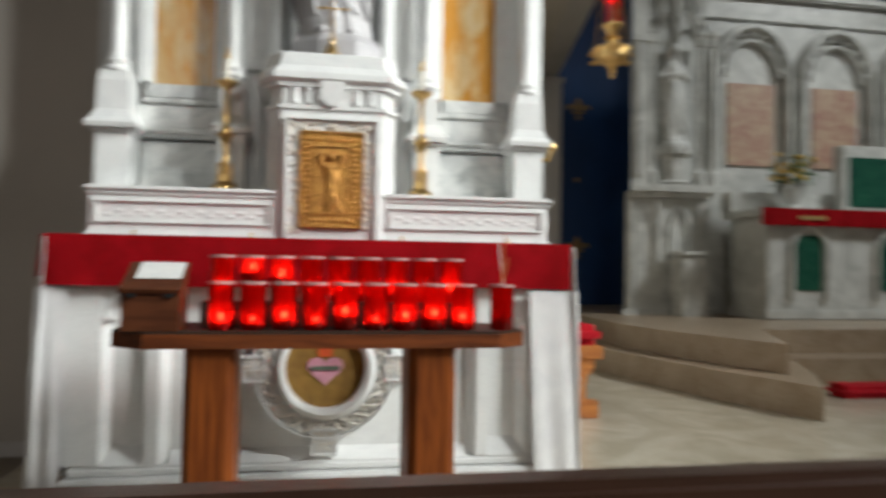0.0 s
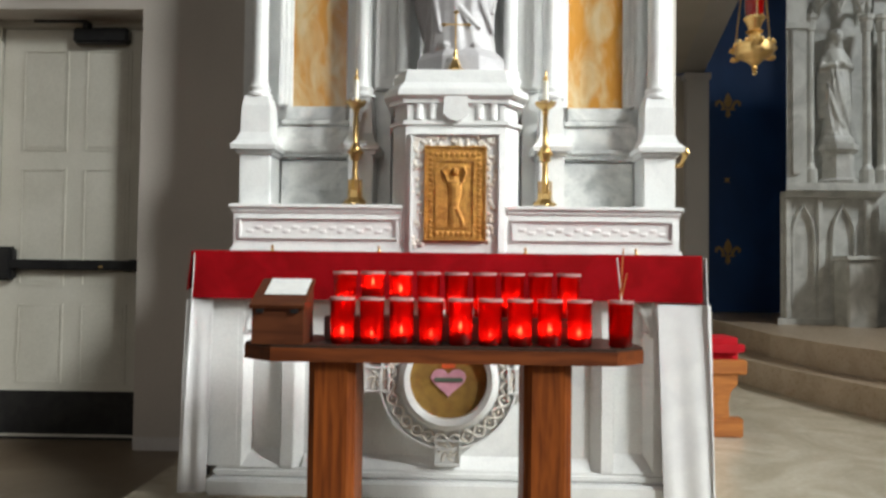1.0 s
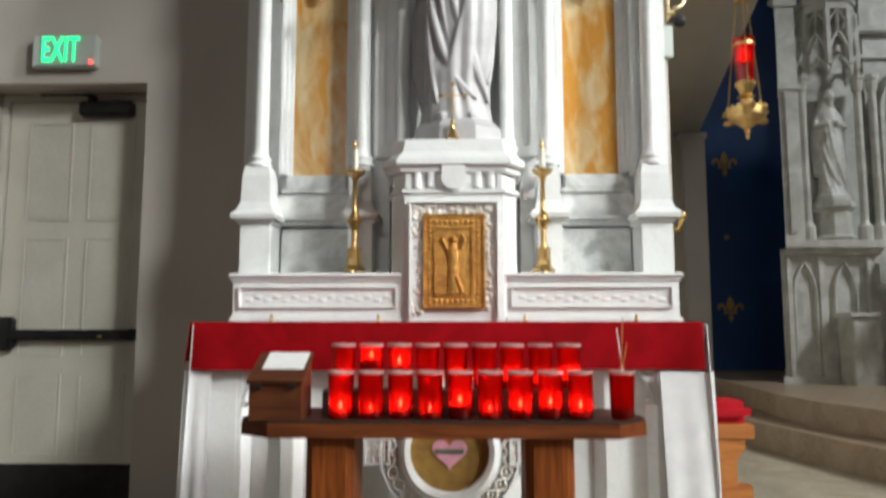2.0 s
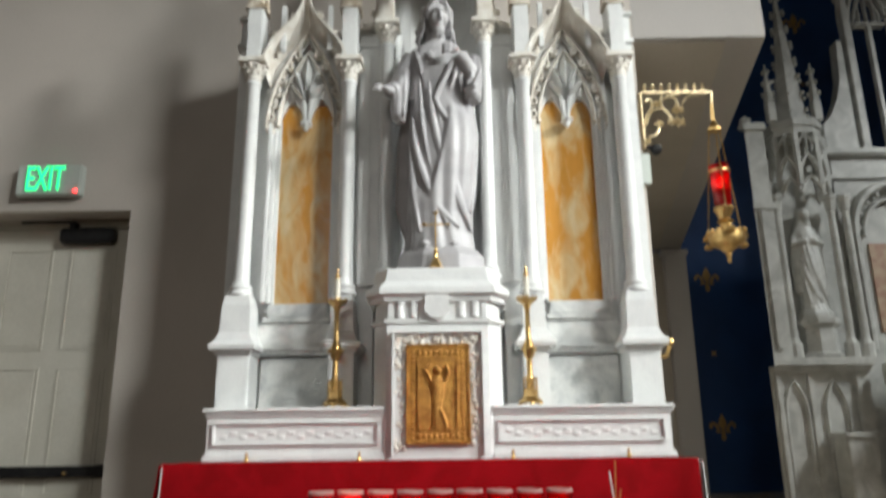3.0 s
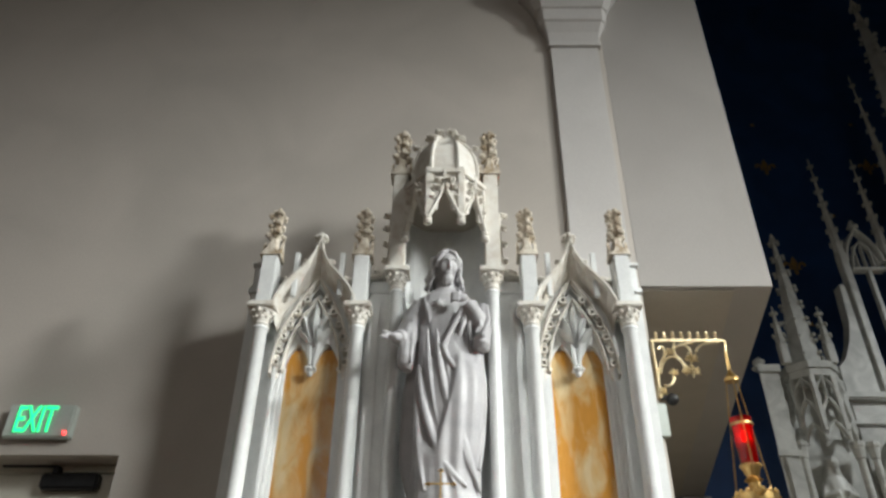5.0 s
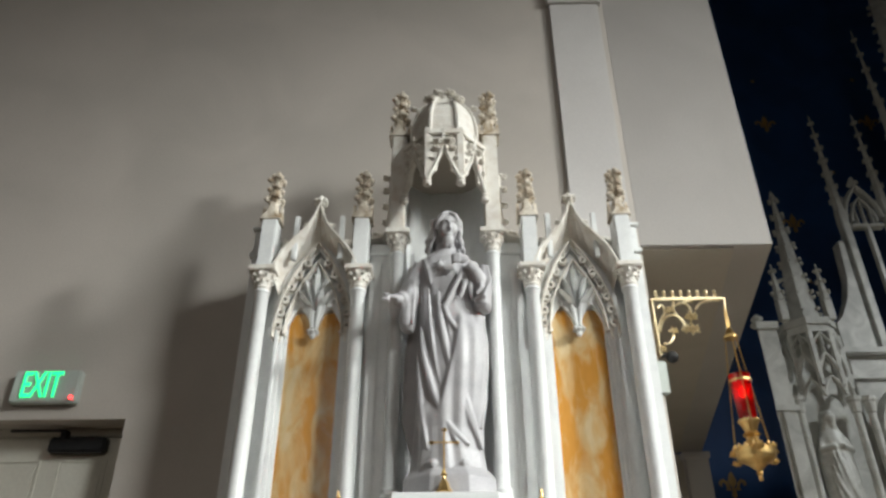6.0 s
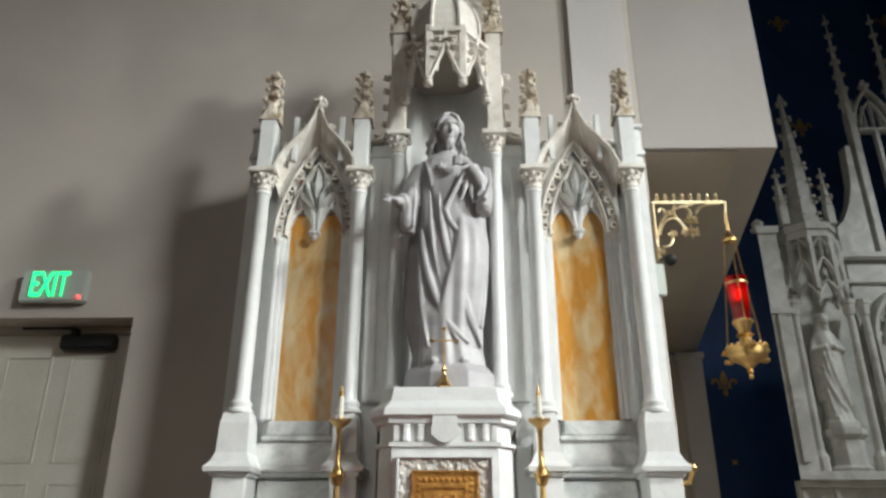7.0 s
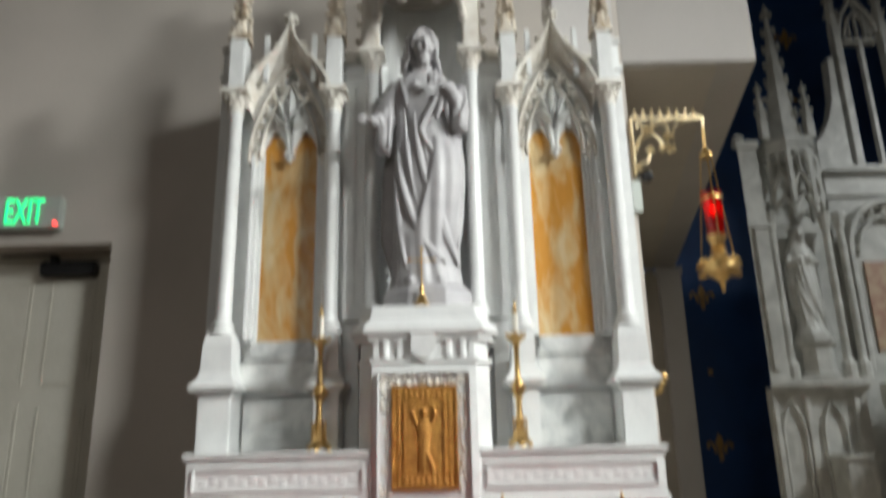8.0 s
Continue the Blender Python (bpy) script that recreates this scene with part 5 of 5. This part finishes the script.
for x, z, r in ((0.215, 0.165, 0.026), (0.172, 0.165, 0.018), (0.215, 0.245, 0.026), (0.10, 0.155, 0.018), (0.09, 0.285, 0.016), (0.015, 0.04, 0.018)):
    bm = B()
    crocket(bm, x, -0.005, z, r, 6)
    for k in range(5):
        a = k * 1.25 + 0.5
        tube(bm, [(x, -0.008, z), (x + 0.8 * r * math.cos(a), -0.018, z + 0.8 * r * math.sin(a)), (x + 1.7 * r * math.cos(a + 0.3), -0.006, z + 1.7 * r * math.sin(a + 0.3))], [0.006, 0.009, 0.002], 6)
    part("leaf_boss", bm, PALE_BRASS, bracket)
part("hook", tube(B(), [(0.42, 0, 0.362), (0.43, 0, 0.365), (0.43, 0, 0.34), (0.422, 0, 0.29)], 0.006, 6), PALE_BRASS, bracket)
lamp = thing("sanctuary_lamp", (1.672, 1.16, 1.945), "hanging brass sanctuary lamp with red glass", "lamp")
bm = B()
for i in range(8):
    annulus(bm, 0, 0.925 + i * 0.016, 0.006, 0.010, -0.002, 0.002, 10)
part("top_chain", bm, GOLD, lamp)
bm = B()
lathe(bm, [(0.04, 0.86), (0.042, 0.875), (0.03, 0.89), (0.018, 0.91), (0.006, 0.93)], 0, 0, 0, 12)
part("crown_cap", bm, GOLD, lamp)
for i in range(3):
    a = i * 2.094 + 0.3
    bm = B()
    for q in range(36):
        f = q / 35
        r = 0.035 + 0.072 * f
        ball(bm, (r * math.cos(a), r * math.sin(a), 0.865 - 0.64 * f), 0.0062, 5, 4, 1, 1, 1.3)
    part("chain", bm, GOLD, lamp)
    for z, r in ((0.215, 0.024), (0.165, 0.020)):
        bm = B()
        crocket(bm, 0.107 * math.cos(a), 0.107 * math.sin(a), z, r, 6)
        part("chain_boss", bm, GOLD, lamp)
bm = B()
lathe(bm, [(0.046, 0.37), (0.05, 0.42), (0.056, 0.62), (0.060, 0.64), (0.057, 0.64), (0.053, 0.62), (0.047, 0.42), (0.043, 0.373)], 0, 0, 0, 20)
part("red_glass", bm, RED_GLASS, lamp, "red glass cylinder", smooth=True)
part("glass_band", lathe(B(), [(0.0585, 0.595), (0.0625, 0.598), (0.0625, 0.608), (0.0585, 0.61)], 0, 0, 0, 20), GOLD, lamp)
part("inner_candle", lathe(B(), [(0.03, 0.375), (0.03, 0.50)], 0, 0, 0, 12), DARK_WAX, lamp)
part("flame", lathe(B(), [(0.004, 0.51), (0.014, 0.525), (0.010, 0.55), (0.001, 0.57)], 0, 0, 0, 8), LAMP_FLAME, lamp, "glowing red lamp flame")
bm = B()
lathe(bm, [(0.001, 0.055), (0.010, 0.06), (0.013, 0.072), (0.006, 0.084), (0.018, 0.094), (0.012, 0.108), (0.03, 0.124), (0.05, 0.142), (0.085, 0.160), (0.098, 0.170), (0.102, 0.182), (0.102, 0.225), (0.092, 0.235), (0.055, 0.24), (0.035, 0.26), (0.03, 0.285), (0.048, 0.30), (0.03, 0.315), (0.045, 0.355), (0.055, 0.372)], 0, 0, 0, 16)
part("bowl", bm, GOLD, lamp, smooth=True)
bm = B()
for i in range(16):
    a = i * math.pi / 8
    ball(bm, (0.102 * math.cos(a), 0.102 * math.sin(a), 0.232), 0.010, 6, 4, 1, 1, 1.4)
    ball(bm, (0.05 * math.cos(a), 0.05 * math.sin(a), 0.375), 0.008, 6, 4, 1, 1, 1.4)
tagged(part("bowl_gallery", bm, GOLD, lamp), kind="stuff")
vent = thing("dome_camera", (1.251, 1.17, 2.67), "small dark dome camera on the wall end", "camera")
part("arm", box(B(), -0.002, 0.035, -0.012, 0.012, 0.03, 0.05, 0.004), BLACK, vent)
part("dome", ball(B(), (0.068, 0, 0.03), 0.036, 14, 10), BLACK, vent)
wbox = thing("wall_box", (1.243, 1.2, 2.48), "small white box on the wall end", "wall box")
part("cover", box(B(), -0.03, 0.03, -0.05, -0.001, 0, 0.19, 0.006), SIGN, wbox)
finger = thing("brass_bracket", (1.10, 0.70, 1.42), "small brass bracket on the altar flank", "bracket")
bm = B()
tube(bm, [(-0.03, 0, 0.0), (0.03, 0, 0.01), (0.05, 0, 0.06)], 0.012, 8)
ball(bm, (0.05, 0, 0.075), 0.022)
part("arm", bm, GOLD, finger)

# ---- gold ornaments on the blue wall ----


def fleur(x, z, k=1.0):
    t = thing("fleur_de_lis", (x, 6.7, z), "gold stencilled fleur de lis on blue wall", "wall ornament", "gold wall ornaments")
    petal = [(0, 0.18), (0.03, 0.13), (0.055, 0.06), (0.03, 0.0), (0.0, -0.03), (-0.03, 0.0), (-0.055, 0.06), (-0.03, 0.13)]
    part("petal", prism(B(), [(a * k, b * k) for a, b in petal], -0.008, -0.001), GOLD_PAINT, t)
    for s in (-1, 1):
        side = [(0.04, -0.02), (0.06, 0.04), (0.11, 0.085), (0.165, 0.06), (0.17, 0.01), (0.135, -0.01), (0.135, 0.03), (0.105, 0.045), (0.085, 0.0), (0.06, -0.05)]
        part("petal", prism(B(), [(s * a * k, b * k) for a, b in side], -0.008, -0.001), GOLD_PAINT, t)
    part("band", box(B(), -0.09 * k, 0.09 * k, -0.011, -0.001, -0.055 * k, -0.03 * k), GOLD_PAINT, t)
    part("foot", prism(B(), [(a * k, b * k) for a, b in ((-0.02, -0.06), (0.02, -0.06), (0.035, -0.12), (0.0, -0.16), (-0.035, -0.12))], -0.008, -0.001), GOLD_PAINT, t)


for r in range(5):
    for c in range(4):
        fleur(3.56 + c * 1.7, 1.18 + r * 1.93)
        s = thing("wall_star", (3.55 + c * 1.7 + (0.85 if r % 2 else 0), 6.7, 2.13 + r * 1.93), "tiny gold stencilled star on blue wall", "wall ornament", "gold wall stars")
        part("star", prism(B(), [((0.05 if i % 2 else 0.02) * math.sin(i * math.pi / 4), (0.05 if i % 2 else 0.02) * math.cos(i * math.pi / 4)) for i in range(8)], -0.006, -0.001), GOLD_PAINT, s)

# ---- high altar in the chancel ----
high = thing("high_altar", (0.025, 4.4, 0.40), "tall aged white marble gothic high altar", "altar")
HZ = -0.40


def hbox(name, x0, x1, y0, y1, z0, z1, bevel=0.01, mat=ALTAR_STONE, parent=high):
    return part(name, box(B(), x0, x1, y0, y1, z0 + HZ, z1 + HZ, bevel), mat, parent)


def splayed(name, x0, x1, y0, y1, z0, z1):
    """A block whose outer side is cut back towards the wall."""
    return part(name, prism(B(), [(x0, y0), (x1, y0), (x1, y1), (x0 + 0.45 * (y1 - y0), y1)], z0 + HZ, z1 + HZ, "z"), ALTAR_STONE, high)


splayed("base_block", 3.27, 4.26, 0.14, 0.42, 0.34, 1.74)
splayed("base_foot", 3.22, 4.30, 0.08, 0.44, 0.34, 0.46)
splayed("base_ledge", 3.27, 4.28, 0.0, 0.44, 1.741, 1.82)
splayed("base_ledge_moulding", 3.28, 4.26, 0.05, 0.43, 1.68, 1.7405)
for a, b in ((3.30, 3.36), (3.62, 3.68), (4.10, 4.16)):
    hbox("base_pilaster", a, b, 0.09, 0.139, 0.461, 1.67)
for cx in (3.49, 3.89):
    ob = part("blind_arch", ribbon(B(), [(cx + px, pz + HZ) for px, pz in [(-0.11, 0.6)] + pointed(0.11, 1.3, 1.6, 8) + [(0.11, 0.6)]], 0.03, 0.10, 0.1395), ALTAR_STONE, high)
hbox("pedestal_block", 3.77, 4.05, -0.20, 0.08, 0.34, 1.04, 0.012)
hbox("pedestal_cap", 3.74, 4.08, -0.23, 0.08, 1.041, 1.09, 0.012)
splayed("side_pier", 3.30, 3.50, 0.06, 0.34, 1.821, 4.28)
splayed("pier_moulding", 3.28, 3.52, 0.03, 0.36, 3.38, 3.44)
splayed("pier_cap", 3.28, 3.52, 0.03, 0.36, 4.281, 4.36)
hbox("pier_fillet", 3.34, 3.42, 0.03, 0.0595, 1.9, 3.37)
part("pier_finial", lathe(B(), [(0.06, 0), (0.09, 0.03), (0.05, 0.06), (0.07, 0.10), (0.001, 0.16)], 3.38, 0.2, 4.36 + HZ, 8), ALTAR_STONE, high)
hbox("niche_back", 3.56, 4.30, 0.345, 0.6, 1.821, 4.36)
hbox("field_wall", 4.30, 7.6, 0.30, 0.9, 0.401, 4.05)
for x in (3.56, 4.13, 4.28):
    bm = B()
    lathe(bm, [(0.07, 0), (0.07, 0.14), (0.05, 0.17), (0.04, 0.2), (0.038, 1.55), (0.05, 1.56), (0.06, 1.66), (0.075, 1.68), (0.075, 1.72)], x, 0.12, 1.82 + HZ, 10)
    part("niche_column", bm, ALTAR_STONE, high)
bm = B()
lathe(bm, [(0.20, 0), (0.22, 0.03), (0.18, 0.06), (0.17, 0.30), (0.22, 0.345), (0.22, 0.40)], 3.86, 0.22, 1.82 + HZ, 8, math.pi / 8)
part("statue_pedestal", bm, ALTAR_STONE, high)
# lantern canopy
bm = B()
cen = (3.90, 0.24)
hb = [(cen[0] + 0.28 * math.cos(a), cen[1] + 0.28 * math.sin(a)) for a in [math.pi / 8 + i * math.pi / 4 for i in range(8)]]
prism(bm, [(x, y) for x, y in hb], 4.22 + HZ, 4.30 + HZ, "z")
prism(bm, [(cen[0] + (x - cen[0]) * 1.08, cen[1] + (y - cen[1]) * 1.08) for x, y in hb], 4.30 + HZ, 4.38 + HZ, "z")
canopy2 = part("lantern_canopy", bm, ALTAR_STONE, high)
for i in range(8):
    a0 = math.pi / 8 + i * math.pi / 4
    p, q = hb[i], hb[(i + 1) % 8]
    part("lantern_post", box(B(), p[0] - 0.025, p[0] + 0.025, p[1] - 0.025, p[1] + 0.025, 3.62 + HZ, 4.22 + HZ, 0.006), ALTAR_STONE, canopy2)
    if (p[1] + q[1]) / 2 > 0.5:
        continue
    l = math.hypot(q[0] - p[0], q[1] - p[1]) / 2
    rot = math.degrees(math.atan2(q[1] - p[1], q[0] - p[0]))
    bm = B()
    ribbon(bm, [(px, pz + HZ) for px, pz in [(-l, 3.66)] + pointed(l, 3.70, 3.98, 8) + [(l, 3.66)]], 0.035, -0.02, 0.02)
    ribbon(bm, [(px, pz + HZ) for px, pz in pointed(l, 4.0, 4.2, 8)], 0.025, -0.02, 0.02)
    ribbon(bm, [(0, 3.95 + HZ), (0, 4.22 + HZ)], 0.025, -0.02, 0.02)
    ribbon(bm, [(px, pz + HZ) for px, pz in pointed(l, 3.52, 3.72, 8)], 0.03, -0.02, 0.02)
    ob = part("lantern_tracery", bm, ALTAR_STONE, canopy2)
    ob.matrix_basis = pose((p[0] + q[0]) / 2, (p[1] + q[1]) / 2, 0, 0, 0, rot)


def spire(x, y, z0, h, r, tiers, name="spire"):
    bm = B()
    lathe(bm, [(r, 0), (r * 0.95, h * 0.05), (r * 0.10, h * 0.93), (r * 0.22, h * 0.95), (0.004, h)], x, y, z0 + HZ, 6)
    ob = part(name, bm, ALTAR_STONE, high)
    bm = B()
    for i in range(tiers):
        f = (i + 0.7) / (tiers + 0.4)
        rr = r * (1 - 0.88 * f) + 0.015
        for q in range(6):
            a = q * math.pi / 3
            ball(bm, (x + rr * math.cos(a), y + rr * math.sin(a), z0 + HZ + h * f), max(0.018, r * 0.14), 6, 4)
    tagged(part("spire_crocket", bm, ALTAR_STONE, ob), kind="stuff")
    return ob


spire(3.93, 0.24, 4.38, 1.80, 0.18, 8)
for x in (3.62, 4.12):
    hbox("pinnacle_shaft", x - 0.045, x + 0.045, 0.03, 0.12, 4.381, 4.62, 0.008)
    spire(x, 0.075, 4.62, 0.46, 0.06, 3, "pinnacle_spire")
# curved shoulder and open screen above the field
bm = B()
curve = [(4.30, 4.45), (4.40, 4.55), (4.50, 4.75), (4.57, 5.0), (4.60, 5.5)]
prism(bm, [(x, z + HZ) for x, z in curve] + [(4.66, 5.5 + HZ), (4.66, 4.06 + HZ), (4.30, 4.06 + HZ)], 0.3, 0.45)
part("shoulder", bm, ALTAR_STONE, high)
hbox("field_cornice", 4.14, 7.6, 0.22, 0.9, 4.051, 4.14, 0.02)
hbox("field_cornice_lower", 4.20, 7.6, 0.26, 0.2995, 3.78, 3.84, 0.012)
for k, x in enumerate((4.75, 5.31, 5.74, 6.27, 6.80, 7.23)):
    top = (5.95, 5.95, 6.9, 7.5, 6.9, 5.95)[k]
    hbox("screen_shaft", x - 0.045, x + 0.045, 0.28, 0.40, 4.141, top, 0.008)
    spire(x, 0.34, top, (1.5, 1.5, 2.1, 3.2, 2.1, 1.5)[k], 0.26 if k == 3 else 0.065, 9 if k == 3 else 7)
    if k < 5:
        c = x + 0.275
        t2 = 6.18 if k == 0 else min(top, 6.6) - 0.1
        bm = B()
        ribbon(bm, [(c + px, pz + HZ) for px, pz in pointed(0.215, t2 - 0.35, t2 + 0.12, 10)], 0.05, 0.30, 0.40)
        ribbon(bm, [(c + px, pz + HZ) for px, pz in pointed(0.15, t2 - 0.40, t2 - 0.05, 8)], 0.03, 0.32, 0.38)
        ribbon(bm, [(c - 0.19, t2 - 0.45 + HZ), (c + 0.19, t2 - 0.45 + HZ)], 0.06, 0.30, 0.40)
        for dx in (-0.09, 0.0, 0.09):
            ribbon(bm, [(c + dx, t2 - 0.45 + HZ), (c + dx, t2 - 0.12 + HZ)], 0.02, 0.32, 0.38)
        part("screen_arch", bm, ALTAR_STONE, high)
        part("mullion", box(B(), c - 0.025, c + 0.025, 0.31, 0.38, 4.141 + HZ, t2 - 0.44 + HZ, 0.006), ALTAR_STONE, high)
        bm = B()
        crocket(bm, c, 0.35, t2 + 0.17 + HZ, 0.05, 6)
        ball(bm, (c, 0.35, t2 + 0.24 + HZ), 0.03)
        part("arch_finial", bm, ALTAR_STONE, high)
# great arches with mosaics in the field
for c in (4.86, 5.95, 7.04):
    bm = B()
    pts = [(c - 0.45, 1.9)] + [(c - 0.45 * math.cos(a), 3.15 + 0.55 * math.sin(a)) for a in [math.pi * i / 16 for i in range(17)]] + [(c + 0.45, 1.9)]
    ribbon(bm, [(x, z + HZ) for x, z in pts], 0.09, 0.18, 0.2995)
    pts = [(c - 0.34 * math.cos(a), 3.12 + 0.42 * math.sin(a)) for a in [math.pi * i / 14 for i in range(15)]]
    ribbon(bm, [(x, z + HZ) for x, z in pts], 0.05, 0.22, 0.2995)
    for i in range(9):
        a = math.pi * (i + 0.5) / 9
        ball(bm, (c - 0.395 * math.cos(a), 0.25, 3.13 + 0.48 * math.sin(a) + HZ), 0.035, 6, 4)
    part("field_arch", bm, ALTAR_STONE, high)
    hbox("mosaic_panel", c - 0.30, c + 0.30, 0.275, 0.2985, 2.1, 3.05, 0.004, PICTURE)
sculpture("saint_statue", (3.885, 4.62, 2.222), ALTAR_STONE, "aged marble veiled statue in the high altar niche", 1.21, False, 0.012)
table = thing("high_altar_table", (0.025, 3.75, 0.40), "white marble altar table with a dark niche panel", "altar")
part("mensa", box(B(), 4.36, 7.4, -0.05, 0.7, 1.05, 1.125, 0.012), ALTAR_STONE, table)
part("table_body", box(B(), 4.46, 7.3, 0.02, 0.68, 0.0, 1.0495, 0.01), ALTAR_STONE, table)
part("table_foot", box(B(), 4.42, 7.34, -0.02, 0.68, 0.0, 0.10, 0.012), ALTAR_STONE, table)
for c in (4.92, 5.9, 6.88):
    part("niche_panel", box(B(), c - 0.15, c + 0.15, 0.006, 0.0195, 0.30, 0.86, 0.003), GREEN_STONE, table, "dark green marble panel")
    part("panel_arch", ribbon(B(), [(c - 0.2, 0.2), (c - 0.2, 0.7)] + [(c + px, pz) for px, pz in pointed(0.2, 0.72, 0.98, 8)] + [(c + 0.2, 0.7), (c + 0.2, 0.2)], 0.05, -0.03, 0.0195), ALTAR_STONE, table)
red2 = thing("altar_frontal", (0.025, 3.69, 1.526), "red cloth frontal along the high altar edge", "altar cloth")
bm = B()
loft(bm, [[(4.34 + 0.06 * i, 0.006 * math.sin(i * 1.3), 0.004), (4.34 + 0.06 * i, -0.012, 0.004), (4.34 + 0.06 * i, -0.014 + 0.008 * math.sin(i * 1.3), -0.17), (4.34 + 0.06 * i, -0.008 + 0.008 * math.sin(i * 1.3), -0.17)] for i in range(52)])
part("frontal_drop", bm, RED_CLOTH, red2)
part("gold_band", box(B(), 4.75, 5.05, -0.026, -0.0205, -0.11, -0.07), GOLD_PAINT, red2)
grad2 = thing("high_altar_gradine", (0.025, 4.25, 1.5255), "white marble shelf behind the high altar table", "altar shelf")
part("shelf", box(B(), 4.34, 7.4, 0.0, 0.19, 0.0, 0.22, 0.01), ALTAR_STONE, grad2)
tab2 = thing("high_tabernacle", (5.95, 4.2, 1.526), "white marble tabernacle with green marble panel", "tabernacle")
part("case", box(B(), -0.35, 0.35, -0.12, 0.04, 0.0, 0.75, 0.01), ALTAR_STONE, tab2)
part("green_panel", box(B(), -0.28, 0.28, -0.135, -0.1205, 0.08, 0.62, 0.004), GREEN_STONE, tab2)
fl = thing("flower_arrangement", (4.98, 4.05, 1.526), "green altar bouquet with yellow blooms in a pale vase", "flowers")
part("vase", lathe(B(), [(0.06, 0), (0.08, 0.02), (0.05, 0.08), (0.10, 0.2), (0.12, 0.25), (0.10, 0.25)], 0, 0, 0, 12), ALTAR_STONE, fl)
bm, bb = B(), B()
random.seed(8)
for i in range(220):
    a, e, r = random.uniform(0, 6.28), random.uniform(-0.2, 1.5), random.uniform(0.08, 0.30)
    c = Vector((r * math.cos(a) * math.cos(e) * 1.1, r * math.sin(a) * math.cos(e) * 0.8, 0.33 + r * math.sin(e)))
    d = Vector((random.uniform(-1, 1), random.uniform(-1, 1), random.uniform(-0.3, 1))).normalized() * 0.06
    n = d.orthogonal().normalized() * 0.018
    bm.faces.new([bm.verts.new(c), bm.verts.new(c + d * 0.5 + n), bm.verts.new(c + d), bm.verts.new(c + d * 0.5 - n)])
    if i % 8 == 0:
        ball(bb, c * 1.05, 0.028, 6, 4)
tagged(part("leaf", bm, LEAF, fl), kind="stuff")
tagged(part("bloom", bb, BLOOM, fl), kind="stuff")
cush = thing("step_cushion", (3.85, 1.72, 0.0005), "red cushion lying on the marble floor", "cushion")
part("pad", box(B(), -0.25, 0.35, -0.12, 0.12, 0, 0.09, 0.035), RED_PAD, cush)
